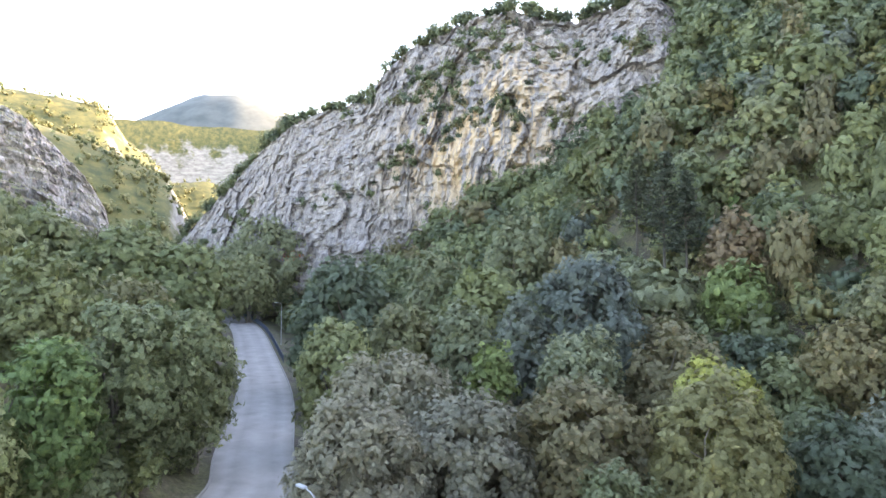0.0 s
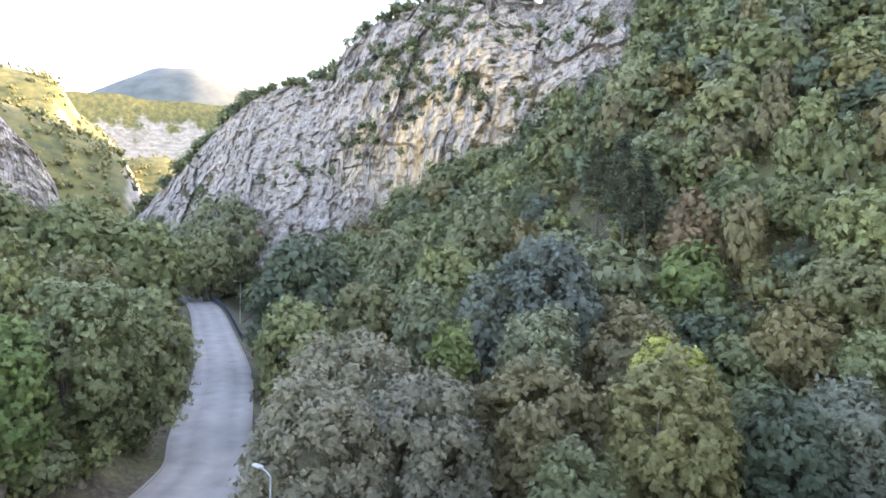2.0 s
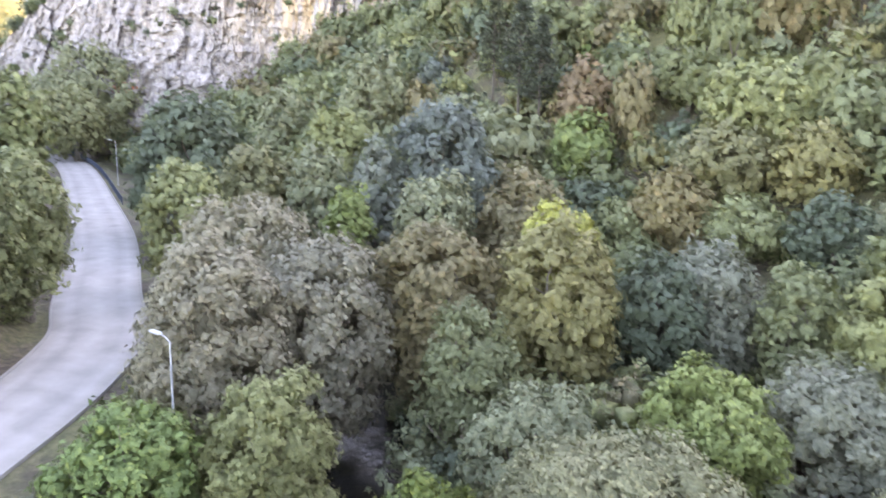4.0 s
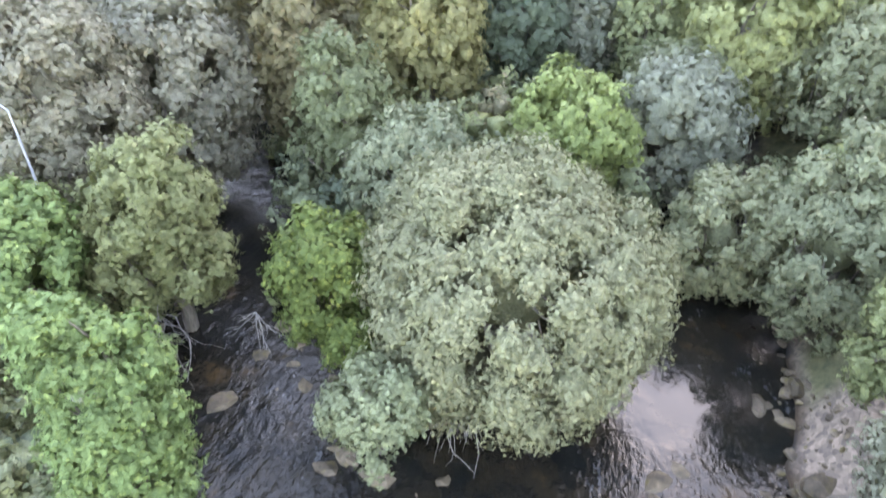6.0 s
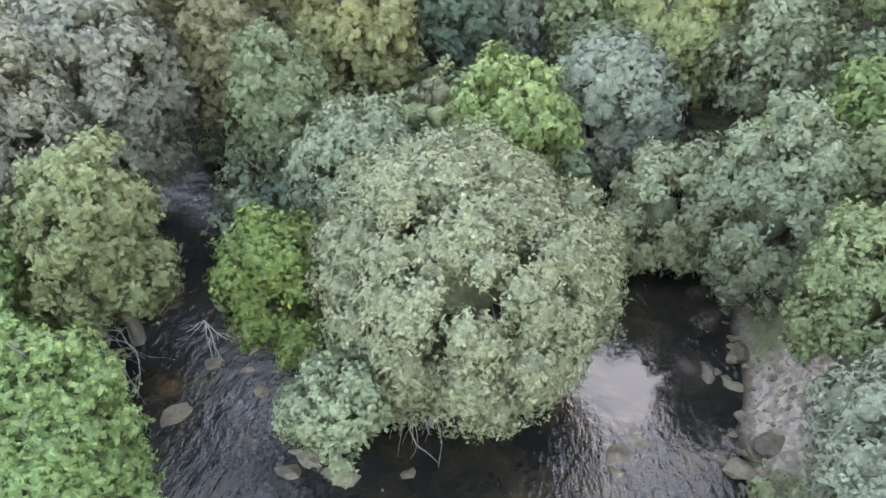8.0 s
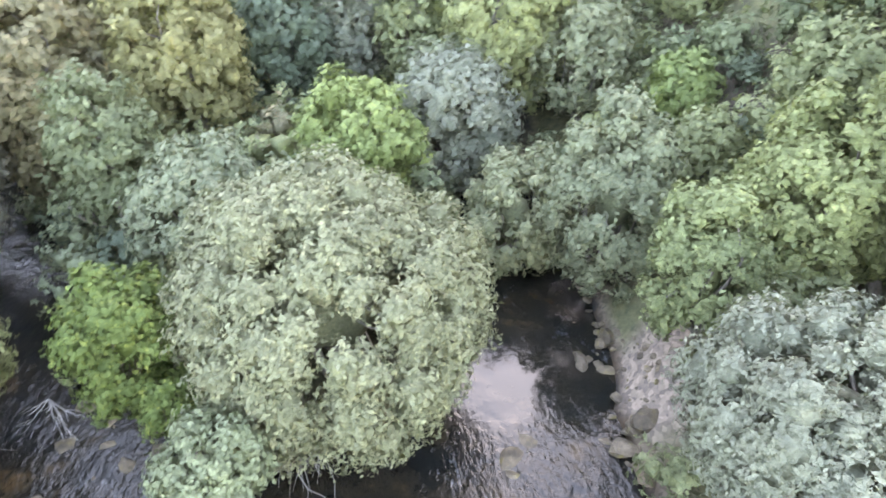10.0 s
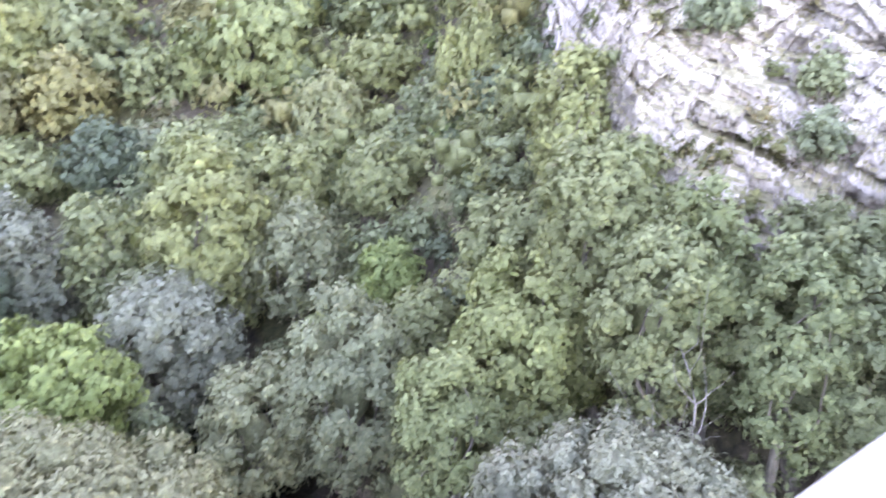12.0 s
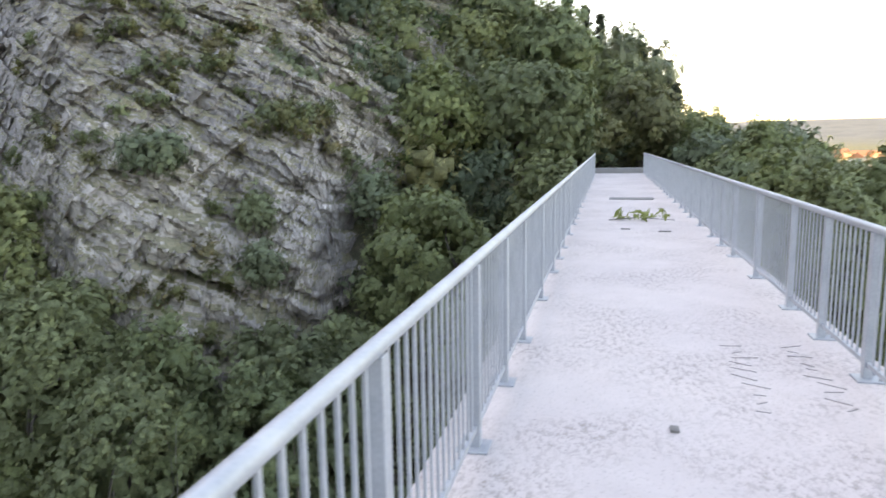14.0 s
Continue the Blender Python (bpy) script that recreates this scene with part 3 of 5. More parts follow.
def tube_arrays(points, radii, sides=7):
    """Vertices and quads of a tapered tube along points."""
    p = np.asarray(points, float)
    t = np.gradient(p, axis=0)
    t /= np.linalg.norm(t, axis=1, keepdims=True) + 1e-9
    ref = np.where(np.abs(t[:, 2:3]) > 0.9, [[1.0, 0, 0]], [[0, 0, 1.0]])
    a = np.cross(t, ref)
    a /= np.linalg.norm(a, axis=1, keepdims=True) + 1e-9
    b = np.cross(t, a)
    ang = np.linspace(0, 2 * np.pi, sides, endpoint=False)
    ring = np.cos(ang)[None, :, None] * a[:, None] + np.sin(ang)[None, :, None] * b[:, None]
    v = (p[:, None] + ring * np.asarray(radii)[:, None, None]).reshape(-1, 3)
    n = len(p)
    i, j = np.meshgrid(np.arange(n - 1), np.arange(sides), indexing="ij")
    q = np.stack([i * sides + j, i * sides + (j + 1) % sides, (i + 1) * sides + (j + 1) % sides, (i + 1) * sides + j], -1).reshape(-1, 4)
    return v, q


def join_arrays(pieces):
    vs, fs, n = [], [], 0
    for v, f in pieces:
        vs.append(v)
        fs.append(f + n)
        n += len(v)
    return np.concatenate(vs), np.concatenate(fs)


# ---- ground, water, road ----
def build_ground():
    naz, rad = 450, np.geomspace(5.0, 4600, 215)
    az = np.linspace(0, 2 * np.pi, naz, endpoint=False)
    A, D = np.meshgrid(az, rad, indexing="ij")
    x, y = np.sin(A) * D, np.cos(A) * D
    z = land(x, y)
    v = np.stack([x, y, z], -1).reshape(-1, 3)
    f = grid_faces(naz, len(rad), wrap=True)[:, ::-1]
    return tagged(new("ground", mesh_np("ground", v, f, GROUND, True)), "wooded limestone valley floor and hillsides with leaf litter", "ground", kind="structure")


def build_water():
    n = 110
    x, y = np.meshgrid(np.linspace(-80, 40, n), np.linspace(-72, 100, n), indexing="ij")
    p = np.stack([x, y, 0 * x], -1).reshape(-1, 3)
    z = WATER + 0.05 * (fbm(p / 2.0, 2, 8) - 0.5).reshape(x.shape)
    v = np.stack([x, y, z], -1).reshape(-1, 3)
    ob = tagged(new("water", mesh_np("water", v, grid_faces(n, n), WATER_M, True)), "dark clear river water, rippled over stones", "river", kind="structure")
    ob.visible_shadow = False
    return ob


def strip(line, offs, z):
    """A ribbon along a line, between two offsets to the right of its way."""
    p = np.array(line)
    t = np.gradient(p, axis=0)
    t /= np.linalg.norm(t, axis=1, keepdims=True)
    nrm = np.stack([t[:, 1], -t[:, 0]], 1)
    return np.stack([np.column_stack([p + nrm * o, np.full(len(p), z)]) for o in offs], 1)


def build_road():
    line = curve_points(ROAD, 1.5)
    offs = np.linspace(-3.05, 3.05, 9)
    s = strip(line, offs, ROAD_Z)
    s[:, :, 2] += 0.06 * (1 - (offs / 3.05) ** 2)[None]
    top = s.reshape(-1, 3)
    uv = np.stack([np.tile(np.linspace(0, 1, 9), len(line)), np.repeat(np.arange(len(line)) * 1.5, 9)], -1)
    road = tagged(new("road", mesh_np("road", top, grid_faces(len(line), 9), ASPHALT, True, uv)), "pale worn asphalt road curving through the gorge", "road", kind="structure")
    for name, o in (("kerb_1", -3.2), ("kerb_2", 3.06)):
        a = strip(line, [o, o, o + 0.14, o + 0.14], ROAD_Z)
        a[:, 0, 2] -= 0.3
        a[:, 3, 2] -= 0.3
        a[:, 1, 2] += 0.1
        a[:, 2, 2] += 0.1
        tagged(new(name, mesh_np(name, a.reshape(-1, 3), grid_faces(len(line), 4), KERB_M)), "low concrete kerb along the asphalt road", "kerb", kind="structure")
    return road


# ---- rock faces ----
def rock_face(name, rows, nu, nv, amp, seed, bed, material, label, step=0.0, lean=0.25, curl=1.0, rugged=3.2, talls=(3.0, 2.0, 1.2), shares=(0.9, 0.42, 0.18), fine=0.0, warp=0.75, ledge=0.55):
    """A wall of rock. rows: azimuth, distance, elevation of its foot, distance and elevation of its top.
    bed: direction across the bedding, step: how far the beds stand out."""
    r = np.array(rows, float)
    k = np.linspace(0, len(r) - 1, nu)
    az, d0, e0, d1, e1 = (np.interp(k, np.arange(len(r)), r[:, i]) for i in range(5))
    a = np.radians(az)
    foot = np.stack([np.sin(a) * d0, np.cos(a) * d0, 1.6 + d0 * np.tan(np.radians(e0))], -1)
    top = np.stack([np.sin(a) * d1, np.cos(a) * d1, 1.6 + d1 * np.tan(np.radians(e1))], -1)
    v = np.linspace(0, 1, nv)
    out = -np.stack([np.sin(a), np.cos(a), 0 * a], -1)
    w = np.stack([v ** curl, v ** curl, v ** (1 / curl)], -1)
    p = foot[:, None] * (1 - w)[None] + top[:, None] * w[None]
    bulge = (v * (1 - v) * 4 * lean * (d1 - d0).mean())[None, :, None]
    p = p + out[:, None] * bulge
    q = p.reshape(-1, 3)
    big = fbm(q * np.array([1, 1, 0.4]) / (amp * 6), 4, seed, True) - 0.5
    mid = fbm(q * np.array([1, 1, 0.35]) / (amp * 1.6), 5, seed + 7, True) - 0.5
    turn = np.array(Vector(bed).to_track_quat("Z", "Y").to_matrix())      # blocks lie along the bedding
    push = amp * rugged * big + amp * 0.6 * mid
    for size, share, tall in zip((amp * 3.0, amp * 1.3, amp * 0.55), shares, talls):
        w = (q @ turn) / (size * np.array([1.0, 1.0, tall])) + warp * np.stack([fbm(q / (size * 1.5), 2, seed + 40 + i) for i in range(3)], -1)
        c = np.floor(w).astype(np.int64)
        push += amp * share * (hash3(c[:, 0], c[:, 1], c[:, 2], seed + 60) - 0.5)
    if fine:                                             # pits and knobs
        push += amp * fine * (fbm(q * np.array([1, 1, 0.6]) / (amp * 0.5), 3, seed + 17, True) - 0.6)
    if step:
        b = np.array(bed, float)
        b /= np.linalg.norm(b)
        h = (q @ b) / step + 1.2 * fbm(q / (amp * 4), 3, seed + 11)
        saw = h - np.floor(h)
        push += step * ledge * (np.minimum(saw * 1.3, 1) - 0.5) * (0.35 + fbm(q / (step * 6), 3, seed + 13) * 1.3)
    q = q + np.repeat(out, nv, 0) * push[:, None]
    q[:, 2] += amp * 0.25 * (fbm(q / (amp * 1.1), 3, seed + 3) - 0.5)
    q = q.reshape(nu, nv, 3)
    # the top runs back into the hill, so that the wall has depth
    back = q[:, -1:] - out[:, None] * (d1 - d0 + amp * 5).mean() * 0.7 + np.array([0, 0, -amp * 2.5])
    q = np.concatenate([q, back], 1)
    return tagged(new(name, mesh_np(name, q.reshape(-1, 3), grid_faces(nu, nv + 1)[:, ::-1], material, False)), label, "rock face", kind="structure")


def cliff_rows():
    rows = []
    for az, d, e0, e1 in ((-11, 140, 8, 15.0), (-15, 138, 6, 18.0), (-17.6, 136, 5, 19.9), (-19.5, 137, 4, 19.8), (-24, 142, 2, 18.6), (-29.5, 150, 0, 19.6), (-33, 155, -2, 19.0), (-35.6, 158, -4, 17.9), (-37.2, 160, -5, 17.5), (-39.4, 163, -6, 15.4),
                          (-41.9, 168, -6, 12.6), (-47.4, 184, -6, 10.8), (-49.6, 194, -6, 8.8), (-52.6, 208, -5, 5.2), (-56, 226, -5, 1.2), (-58, 235, -6, -1)):
        rows.append((az, d, e0, d + 26, e1))
    return rows


ground = build_ground()
build_water()
build_road()
rock_face("cliff", cliff_rows(), 400, 220, 3.6, 5, (0.02, 0.05, 1.0), CLIFF_M, "tall pale grey limestone cliff with ochre streaks", rugged=1.8, talls=(1.7, 1.2, 0.9), shares=(0.95, 0.55, 0.3), fine=0.75, warp=1.5)
rock_face("rock_outcrop", [(41, 44, -7, 57, 6), (44, 37, -10, 55, 11), (47, 32, -14, 54, 14), (50, 29.5, -17, 53.5, 15.5), (55, 28.5, -19, 53, 16), (60, 29, -20, 53, 15.5), (64, 29.3, -20, 53, 15), (67.5, 30, -19, 53, 14.5), (69.5, 33, -14, 54, 13.5), (74, 38, -9, 55, 12.5), (79, 43, -4, 56, 11), (84, 47, 0, 57, 9), (87, 50, 0, 57, 6)],
          360, 280, 1.15, 23, (0.1, -0.45, 0.9), ROCK_M, "grey limestone outcrop with slanting beds, ledges and tufts of grass", 1.2, 0.03, 1.35, 2.4, (0.5, 0.55, 0.6), (0.9, 0.55, 0.32), 0.3, 0.9, 0.72)
rock_face("rock_bluff", [(-75, 112, -2, 124, 12), (-70, 114, -2, 126, 11), (-67, 116, -1, 128, 9.6), (-65, 118, -1, 129, 7.8), (-63, 120, -1, 130, 5.8), (-61.5, 122, -2, 130, 3.4), (-60.2, 124, -4, 130, -2)],
          120, 90, 2.2, 31, (0, 0.2, 1), ROCK_M, "bare limestone bluff above the trees beside the road", 1.8, shares=(0.9, 0.6, 0.35), fine=0.5, warp=1.2)


# ---- trees ----
def fib(n):
    i = np.arange(n) + 0.5
    ph, th = np.arccos(1 - 2 * i / n), np.pi * (1 + 5 ** 0.5) * i
    return np.stack([np.cos(th) * np.sin(ph), np.sin(th) * np.sin(ph), np.cos(ph)], -1)


def leaf_quads(pos, nrm, length, width, rng, droop=0.0, along=None):
    """Leaves (sprays of leaves, for the small ones) as folded kites at pos; along: the way they point."""
    n = len(pos)
    nrm = nrm / (np.linalg.norm(nrm, axis=1, keepdims=True) + 1e-9)
    t = rng.normal(size=(n, 3)) if along is None else along.copy()
    t[:, 2] -= droop
    t -= nrm * (t * nrm).sum(1, keepdims=True)
    t /= np.linalg.norm(t, axis=1, keepdims=True) + 1e-9
    s = np.cross(nrm, t)
    l = length * rng.uniform(0.65, 1.35, (n, 1))
    w = width * rng.uniform(0.7, 1.3, (n, 1))
    a = pos - t * l * 0.5
    b = pos + s * w * 0.5 + nrm * w * 0.15
    c = pos + t * l * 0.5 - nrm * l * 0.12
    d = pos - s * w * 0.5 + nrm * w * 0.15
    v = np.stack([a, b, c, d], 1).reshape(-1, 3)
    return v, np.arange(4 * n).reshape(-1, 4)[:, ::-1]


def ball(k):
    """A unit sphere of 6 k k quads."""
    u = np.tan(np.linspace(-1, 1, k + 1) * np.pi / 4)
    p, q = np.meshgrid(u, u, indexing="ij")
    o = np.ones_like(p)
    sides = [np.stack(c, -1).reshape(-1, 3) for c in ((o, p, q), (-o, q, p), (q, o, p), (p, -o, q), (p, q, o), (q, p, -o))]
    f = grid_faces(k + 1, k + 1)
    v = np.concatenate(sides)
    return v / np.linalg.norm(v, axis=1, keepdims=True), np.concatenate([f + i * (k + 1) ** 2 for i in range(6)])


BALLS = {k: ball(k) for k in (1, 2, 3, 4)}


def clumps(rng, c, lr, k):
    """Dense uneven inner foliage of each lobe, under its leaves; all in metres."""
    v, f = BALLS[k]
    n = len(c)
    turn = rng.uniform(0, 6.283, n)
    cs, sn = np.cos(turn)[:, None], np.sin(turn)[:, None]
    d = np.stack([v[None, :, 0] * cs - v[None, :, 1] * sn, v[None, :, 0] * sn + v[None, :, 1] * cs, np.repeat(v[None, :, 2], n, 0)], -1)
    key = (d * 2.3 + c[:, None] * 3.1).reshape(-1, 3)
    p = c[:, None] + d * (lr[:, None] * (1.0 + 0.6 * (vnoise(key, 6).reshape(n, -1) - 0.5)))[..., None]
    faces = (f[None] + np.arange(n)[:, None, None] * len(v)).reshape(-1, 4)
    return p.reshape(-1, 3), faces, d.reshape(-1, 3)


def crown_arrays(rng, rx, rz, n, length, width, lobes=26, open_=0.25, droop=0.2, cut=-0.85, core=1):
    """A crown about (0, 0, 0): uneven lobes of dense inner foliage, on them twigs that point outwards, on these sprays of leaves.
    Gives vertices, faces, the lobes' middles, normals and which faces are inner foliage."""
    base = fib(lobes)
    base = base[base[:, 2] > cut]
    base = base + rng.normal(scale=0.17 if lobes < 60 else 0.09, size=base.shape)
    base /= np.linalg.norm(base, axis=1, keepdims=True)
    k = len(base)
    size, mean = np.array([rx, rx, rz]), (rx * rx * rz) ** (1 / 3)
    uneven = 0.92 + (0.45 if k < 80 else 0.2) * (vnoise(base * 1.5 + rng.uniform(0, 50, 3), 2) - 0.5) + rng.uniform(-0.08, 0.08, k)
    lr = np.minimum((1.6 if k < 80 else 1.95) / k ** 0.5, 0.52) * rng.uniform(0.65, 1.3, k)
    c = base * np.maximum(uneven - lr * 0.9, 0.15)[:, None] * size
    lr = lr * mean
    each = 5 if n > 40 else 3
    nt = max(3, n // each)
    m = int(nt * 2.0)
    which = rng.choice(k, m, p=lr ** 2 / (lr ** 2).sum())
    d = rng.normal(size=(m, 3))
    d /= np.linalg.norm(d, axis=1, keepdims=True)
    d = d + 0.5 * base[which]
    d[:, 2] += 0.15
    d /= np.linalg.norm(d, axis=1, keepdims=True)
    rad = lr[which] * (1.08 - (0.25 + open_ * 0.6) * rng.random(m) ** 1.6) * (1 + 0.5 * (vnoise(d * 3.1 + which[:, None] * 3.1, 4) - 0.5))
    p = c[which] + d * rad[:, None]
    hid = np.zeros(m, bool)                              # none inside another lobe
    for i in range(k):
        hid |= (which != i) & (((p - c[i]) ** 2).sum(1) < (0.62 * lr[i]) ** 2)
    seen = np.flatnonzero(~hid)[:nt]
    p, d, out = p[seen], d[seen], base[which[seen]]
    axis = d + 0.3 * out + rng.normal(scale=0.45, size=d.shape)
    axis[:, 2] += 0.45 - 1.2 * droop
    axis /= np.linalg.norm(axis, axis=1, keepdims=True)
    soft = d + 0.3 * out + np.array([0, 0, 0.25])
    idx = np.repeat(np.arange(len(p)), each)
    reach = length * 1.8 * rng.uniform(0.6, 1.4, (len(p), 1))[idx]
    u = np.tile((np.arange(each) + 0.5) / each, len(p))[:, None]
    pos = p[idx] + axis[idx] * reach * (u - 0.5) + rng.normal(scale=0.2, size=(len(idx), 3)) * reach * (1.1 - u * 0.6)
    along = axis[idx] + rng.normal(scale=0.45, size=(len(idx), 3))
    nv = soft[idx] + rng.normal(scale=0.34, size=(len(idx), 3))
    nv /= np.linalg.norm(nv, axis=1, keepdims=True)
    nrm = nv + rng.normal(scale=0.35, size=nv.shape)
    nrm *= np.where((nrm * nv).sum(1, keepdims=True) < 0, -1, 1)
    v, f = leaf_quads(pos, nrm, length, width, rng, droop * 0.5, along)
    v2, f2, nv2 = clumps(rng, c, lr * (0.44 if k < 12 else 0.58 if k < 80 else 0.66), core)
    v3, f3, nv3 = clumps(rng, np.zeros((1, 3)), np.full(1, 0.33 * float(uneven.mean())), 2)
    inner = np.concatenate([np.zeros(len(f), int), np.ones(len(f2) + len(f3), int)])
    return np.concatenate([v, v2, v3 * size]), np.concatenate([f, f2 + len(v), f3 + len(v) + len(v2)]), c, np.concatenate([np.repeat(nv, 4, 0), nv2, nv3]), inner


def limb(a, b, r0, r1, rng, bow=0.12, n=6):
    a, b = np.array(a, float), np.array(b, float)
    t = np.linspace(0, 1, n)[:, None]
    p = a + (b - a) * t
    side = rng.normal(size=3) * np.linalg.norm(b - a) * bow
    p = p + side * np.sin(t * np.pi) + rng.normal(scale=0.02, size=p.shape) * np.linalg.norm(b - a) * (t > 0) * (t < 1)
    return p, np.linspace(r0, r1, n)


def trunk_arrays(rng, base_z, rx, rz, tips, stems=1):
    """A tapered trunk (or several stems) with limbs out to the lobes; the crown's middle is (0, 0, 0)."""
    pieces = []
    r = max(0.07, 0.045 * (rx + rz))
    for s in range(stems):
        foot = (rng.normal(scale=0.12) * rx * (stems > 1), rng.normal(scale=0.12) * rx * (stems > 1), base_z)
        head = (rng.normal(scale=0.15) * rx, rng.normal(scale=0.15) * rx, rz * 0.1)
        p, rad = limb(foot, head, r / stems ** 0.5, r * 0.45 / stems ** 0.5, rng, 0.05, 8)
        pieces.append(tube_arrays(p, rad, 6))
        for tip in tips[s::stems]:
            k = rng.integers(3, 8)
            q, rd = limb(p[k], tip, rad[k] * 0.6, 0.02, rng, 0.12, 5)
            pieces.append(tube_arrays(q, rd, 3))
    return join_arrays(pieces)


KIND = {   # lobes, openness, droop, label, category
    "willow": (84, 0.3, 0.4, "large pale grey-green willow on the river island", "tree"),
    "greywillow": (46, 0.35, 0.4, "grey-green willow with dense rounded crown", "tree"),
    "silver": (60, 0.35, 0.2, "silvery willow with pale feathery crown", "tree"),
    "brownwillow": (52, 0.5, 0.3, "dry grey-brown willow with thin twigs", "tree"),
    "lime": (36, 0.35, 0.3, "bright lime-green broadleaf tree", "tree"),
    "ash": (40, 0.45, 0.3, "green ash tree with loose leafy crown", "tree"),
    "fresh": (40, 0.4, 0.3, "fresh green walnut-like tree on the river bank", "tree"),
    "leafy": (40, 0.4, 0.4, "yellow-green tree with loose hanging leaves", "tree"),
    "elm": (40, 0.4, 0.2, "mid-green broadleaf tree with dense crown", "tree"),
    "dark": (38, 0.4, 0.2, "dark green broadleaf tree with dense crown", "tree"),
    "oak": (40, 0.45, 0.2, "olive-brown oak beginning to turn", "tree"),
    "ochre": (40, 0.45, 0.2, "yellowish olive tree turning early", "tree"),
    "yellow": (14, 0.5, 0.2, "thin tree with bright yellow top leaves", "tree"),
    "blue": (44, 0.35, 0.2, "blue-grey broadleaf tree with domed crown", "tree"),
    "brown": (24, 0.5, 0.2, "tree with withered rusty-brown leaves", "tree"),
    "red": (10, 0.4, 0.2, "small shrub with red autumn leaves", "shrub"),
    "grass": (8, 0.5, 0.0, "tuft of dry grass", "grass"),
    "bush": (22, 0.4, 0.2, "low grey-green shrub with dense leaves", "shrub"),
    "ivy": (24, 0.4, 0.5, "bright green climbers and brambles over the bank", "shrub"),
}


def tree_thing(kind, rx, rz, below, n, length, width, seed, grain, label="", lobes=0, core=1):
    """A tree whose crown has half width rx and half height rz; the origin is at the foot, `below` under the crown's middle."""
    many, open_, droop, text, cat = KIND[kind]
    rng = np.random.default_rng(seed)
    v, f, tips, nv, inner = crown_arrays(rng, rx, rz, n, length, width, lobes or int(many * 1.6), open_, droop, core=core)
    shift = np.array([0, 0, below])
    root = new("tree" if cat == "tree" else "shrub")
    tagged(root, label or text, cat)
    tv, tf = trunk_arrays(rng, -below - 0.3, rx, rz, tips[:: max(1, len(tips) // 7)], 1 if cat == "tree" and "willow" not in kind else 4)
    child("trunk", mesh_np("trunk", tv + shift, tf, BARK, True), root)
    child("crown", mesh_np("crown", v + shift, f, spray_of(kind, grain), normals=nv, second=LEAF[kind], which=inner), root)
    return root


seeds = iter(range(100, 100000))
TAKEN = []      # x, y, radius of what stands already
HEROES = []     # x, y, z, half width and half height of the crowns that stand out


def plant(kind, x, y, z, rx, rz, label="", stretch=2.0):
    """One tree by its crown's middle; leaves as small as its distance needs."""
    while math.hypot(x, y) > 20 and z - land_at(x, y) < 0.85 * rz and KIND[kind][4] == "tree":
        x, y, z, rx, rz = x * 0.98, y * 0.98, 1.6 + (z - 1.6) * 0.98, rx * 0.98, rz * 0.98
    d = math.hypot(x, y)
    g = land_at(x, y)
    if KIND[kind][4] == "shrub":
        below = rz * 0.9
    else:
        top = z + rz                                   # the crown reaches down towards the ground
        rz = min(max(rz, (top - g - 0.5) / 2), rz * stretch)
        z = top - rz
        below = max(z - g, rz * 0.75)
    length = min(1.5, max(0.24, 0.0125 * d))             # a spray of small leaves
    width = length * (0.48 if "willow" in kind or kind == "silver" else 0.6)
    area = 4 * math.pi * ((2 * (rx * rz) ** 1.6 + (rx * rx) ** 1.6) / 3) ** (1 / 1.6)
    n = int(min(78000 if d < 22 else 26000, max(300, 2.6 * area / (length * width * 0.5))))
    grain = "near" if d < 45 else "mid" if d < 105 else "far"
    t = tree_thing(kind, rx, rz, below, n, length, width, next(seeds), grain, label, core=2 if n > 9000 else 1)
    t.location = (x, y, z - below)
    t.rotation_euler = (0, 0, 0)
    TAKEN.append((x, y, rx))
    if KIND[kind][4] == "tree" and d > 26:
        HEROES.append((x, y, z, rx, rz))
    return t


def pine_arrays(rng, height, rx, n, length, low=0.34):
    """A pine: whorls of drooping boughs with tufts of needles on the upper part of a straight stem."""
    pieces, leaves = [tube_arrays([(0.12 * math.sin(i), 0.1 * math.cos(i * 1.7), -0.3 + (height + 0.3) * i / 7) for i in range(8)], np.linspace(0.013 * height, 0.03, 8), 7)], []
    for w in range(26):
        h = height * (low + (1 - low) * (w / 26) ** 0.9)
        out = rx * (1.05 - (h / height - low) / (1 - low)) ** 0.85 * rng.uniform(0.6, 1.1)
        for _ in range(4):
            a = rng.uniform(0, 6.283)
            tip = np.array([math.cos(a) * out, math.sin(a) * out, h + out * rng.uniform(-0.05, 0.25)])
            p, r = limb((0, 0, h), tip, 0.05, 0.012, rng, 0.05, 5)
            pieces.append(tube_arrays(p, r, 4))
            m = max(3, n // 104)
            t = rng.uniform(0.35, 1.05, (m, 1))
            leaves.append(np.array([0, 0, h]) * (1 - t) + tip * t + rng.normal(scale=0.09 * rx, size=(m, 3)) * np.array([1, 1, 0.6]))
    pos = np.concatenate(leaves)
    v, f = leaf_quads(pos, rng.normal(scale=0.6, size=pos.shape) + np.array([0, 0, 1.0]), length, length * 0.35, rng)
    return join_arrays(pieces), (v, f)


def pine_thing(height, rx, n, length, seed, low=0.34):
    rng = np.random.default_rng(seed)
    (tv, tf), (v, f) = pine_arrays(rng, height, rx, n, length, low)
    root = tagged(new("pine_tree"), "tall dark pine with bare lower stem", "tree")
    child("trunk", mesh_np("trunk", tv, tf, PINE_BARK, True), root)
    child("crown", mesh_np("crown", v, f, LEAF["pine"]), root)
    return root


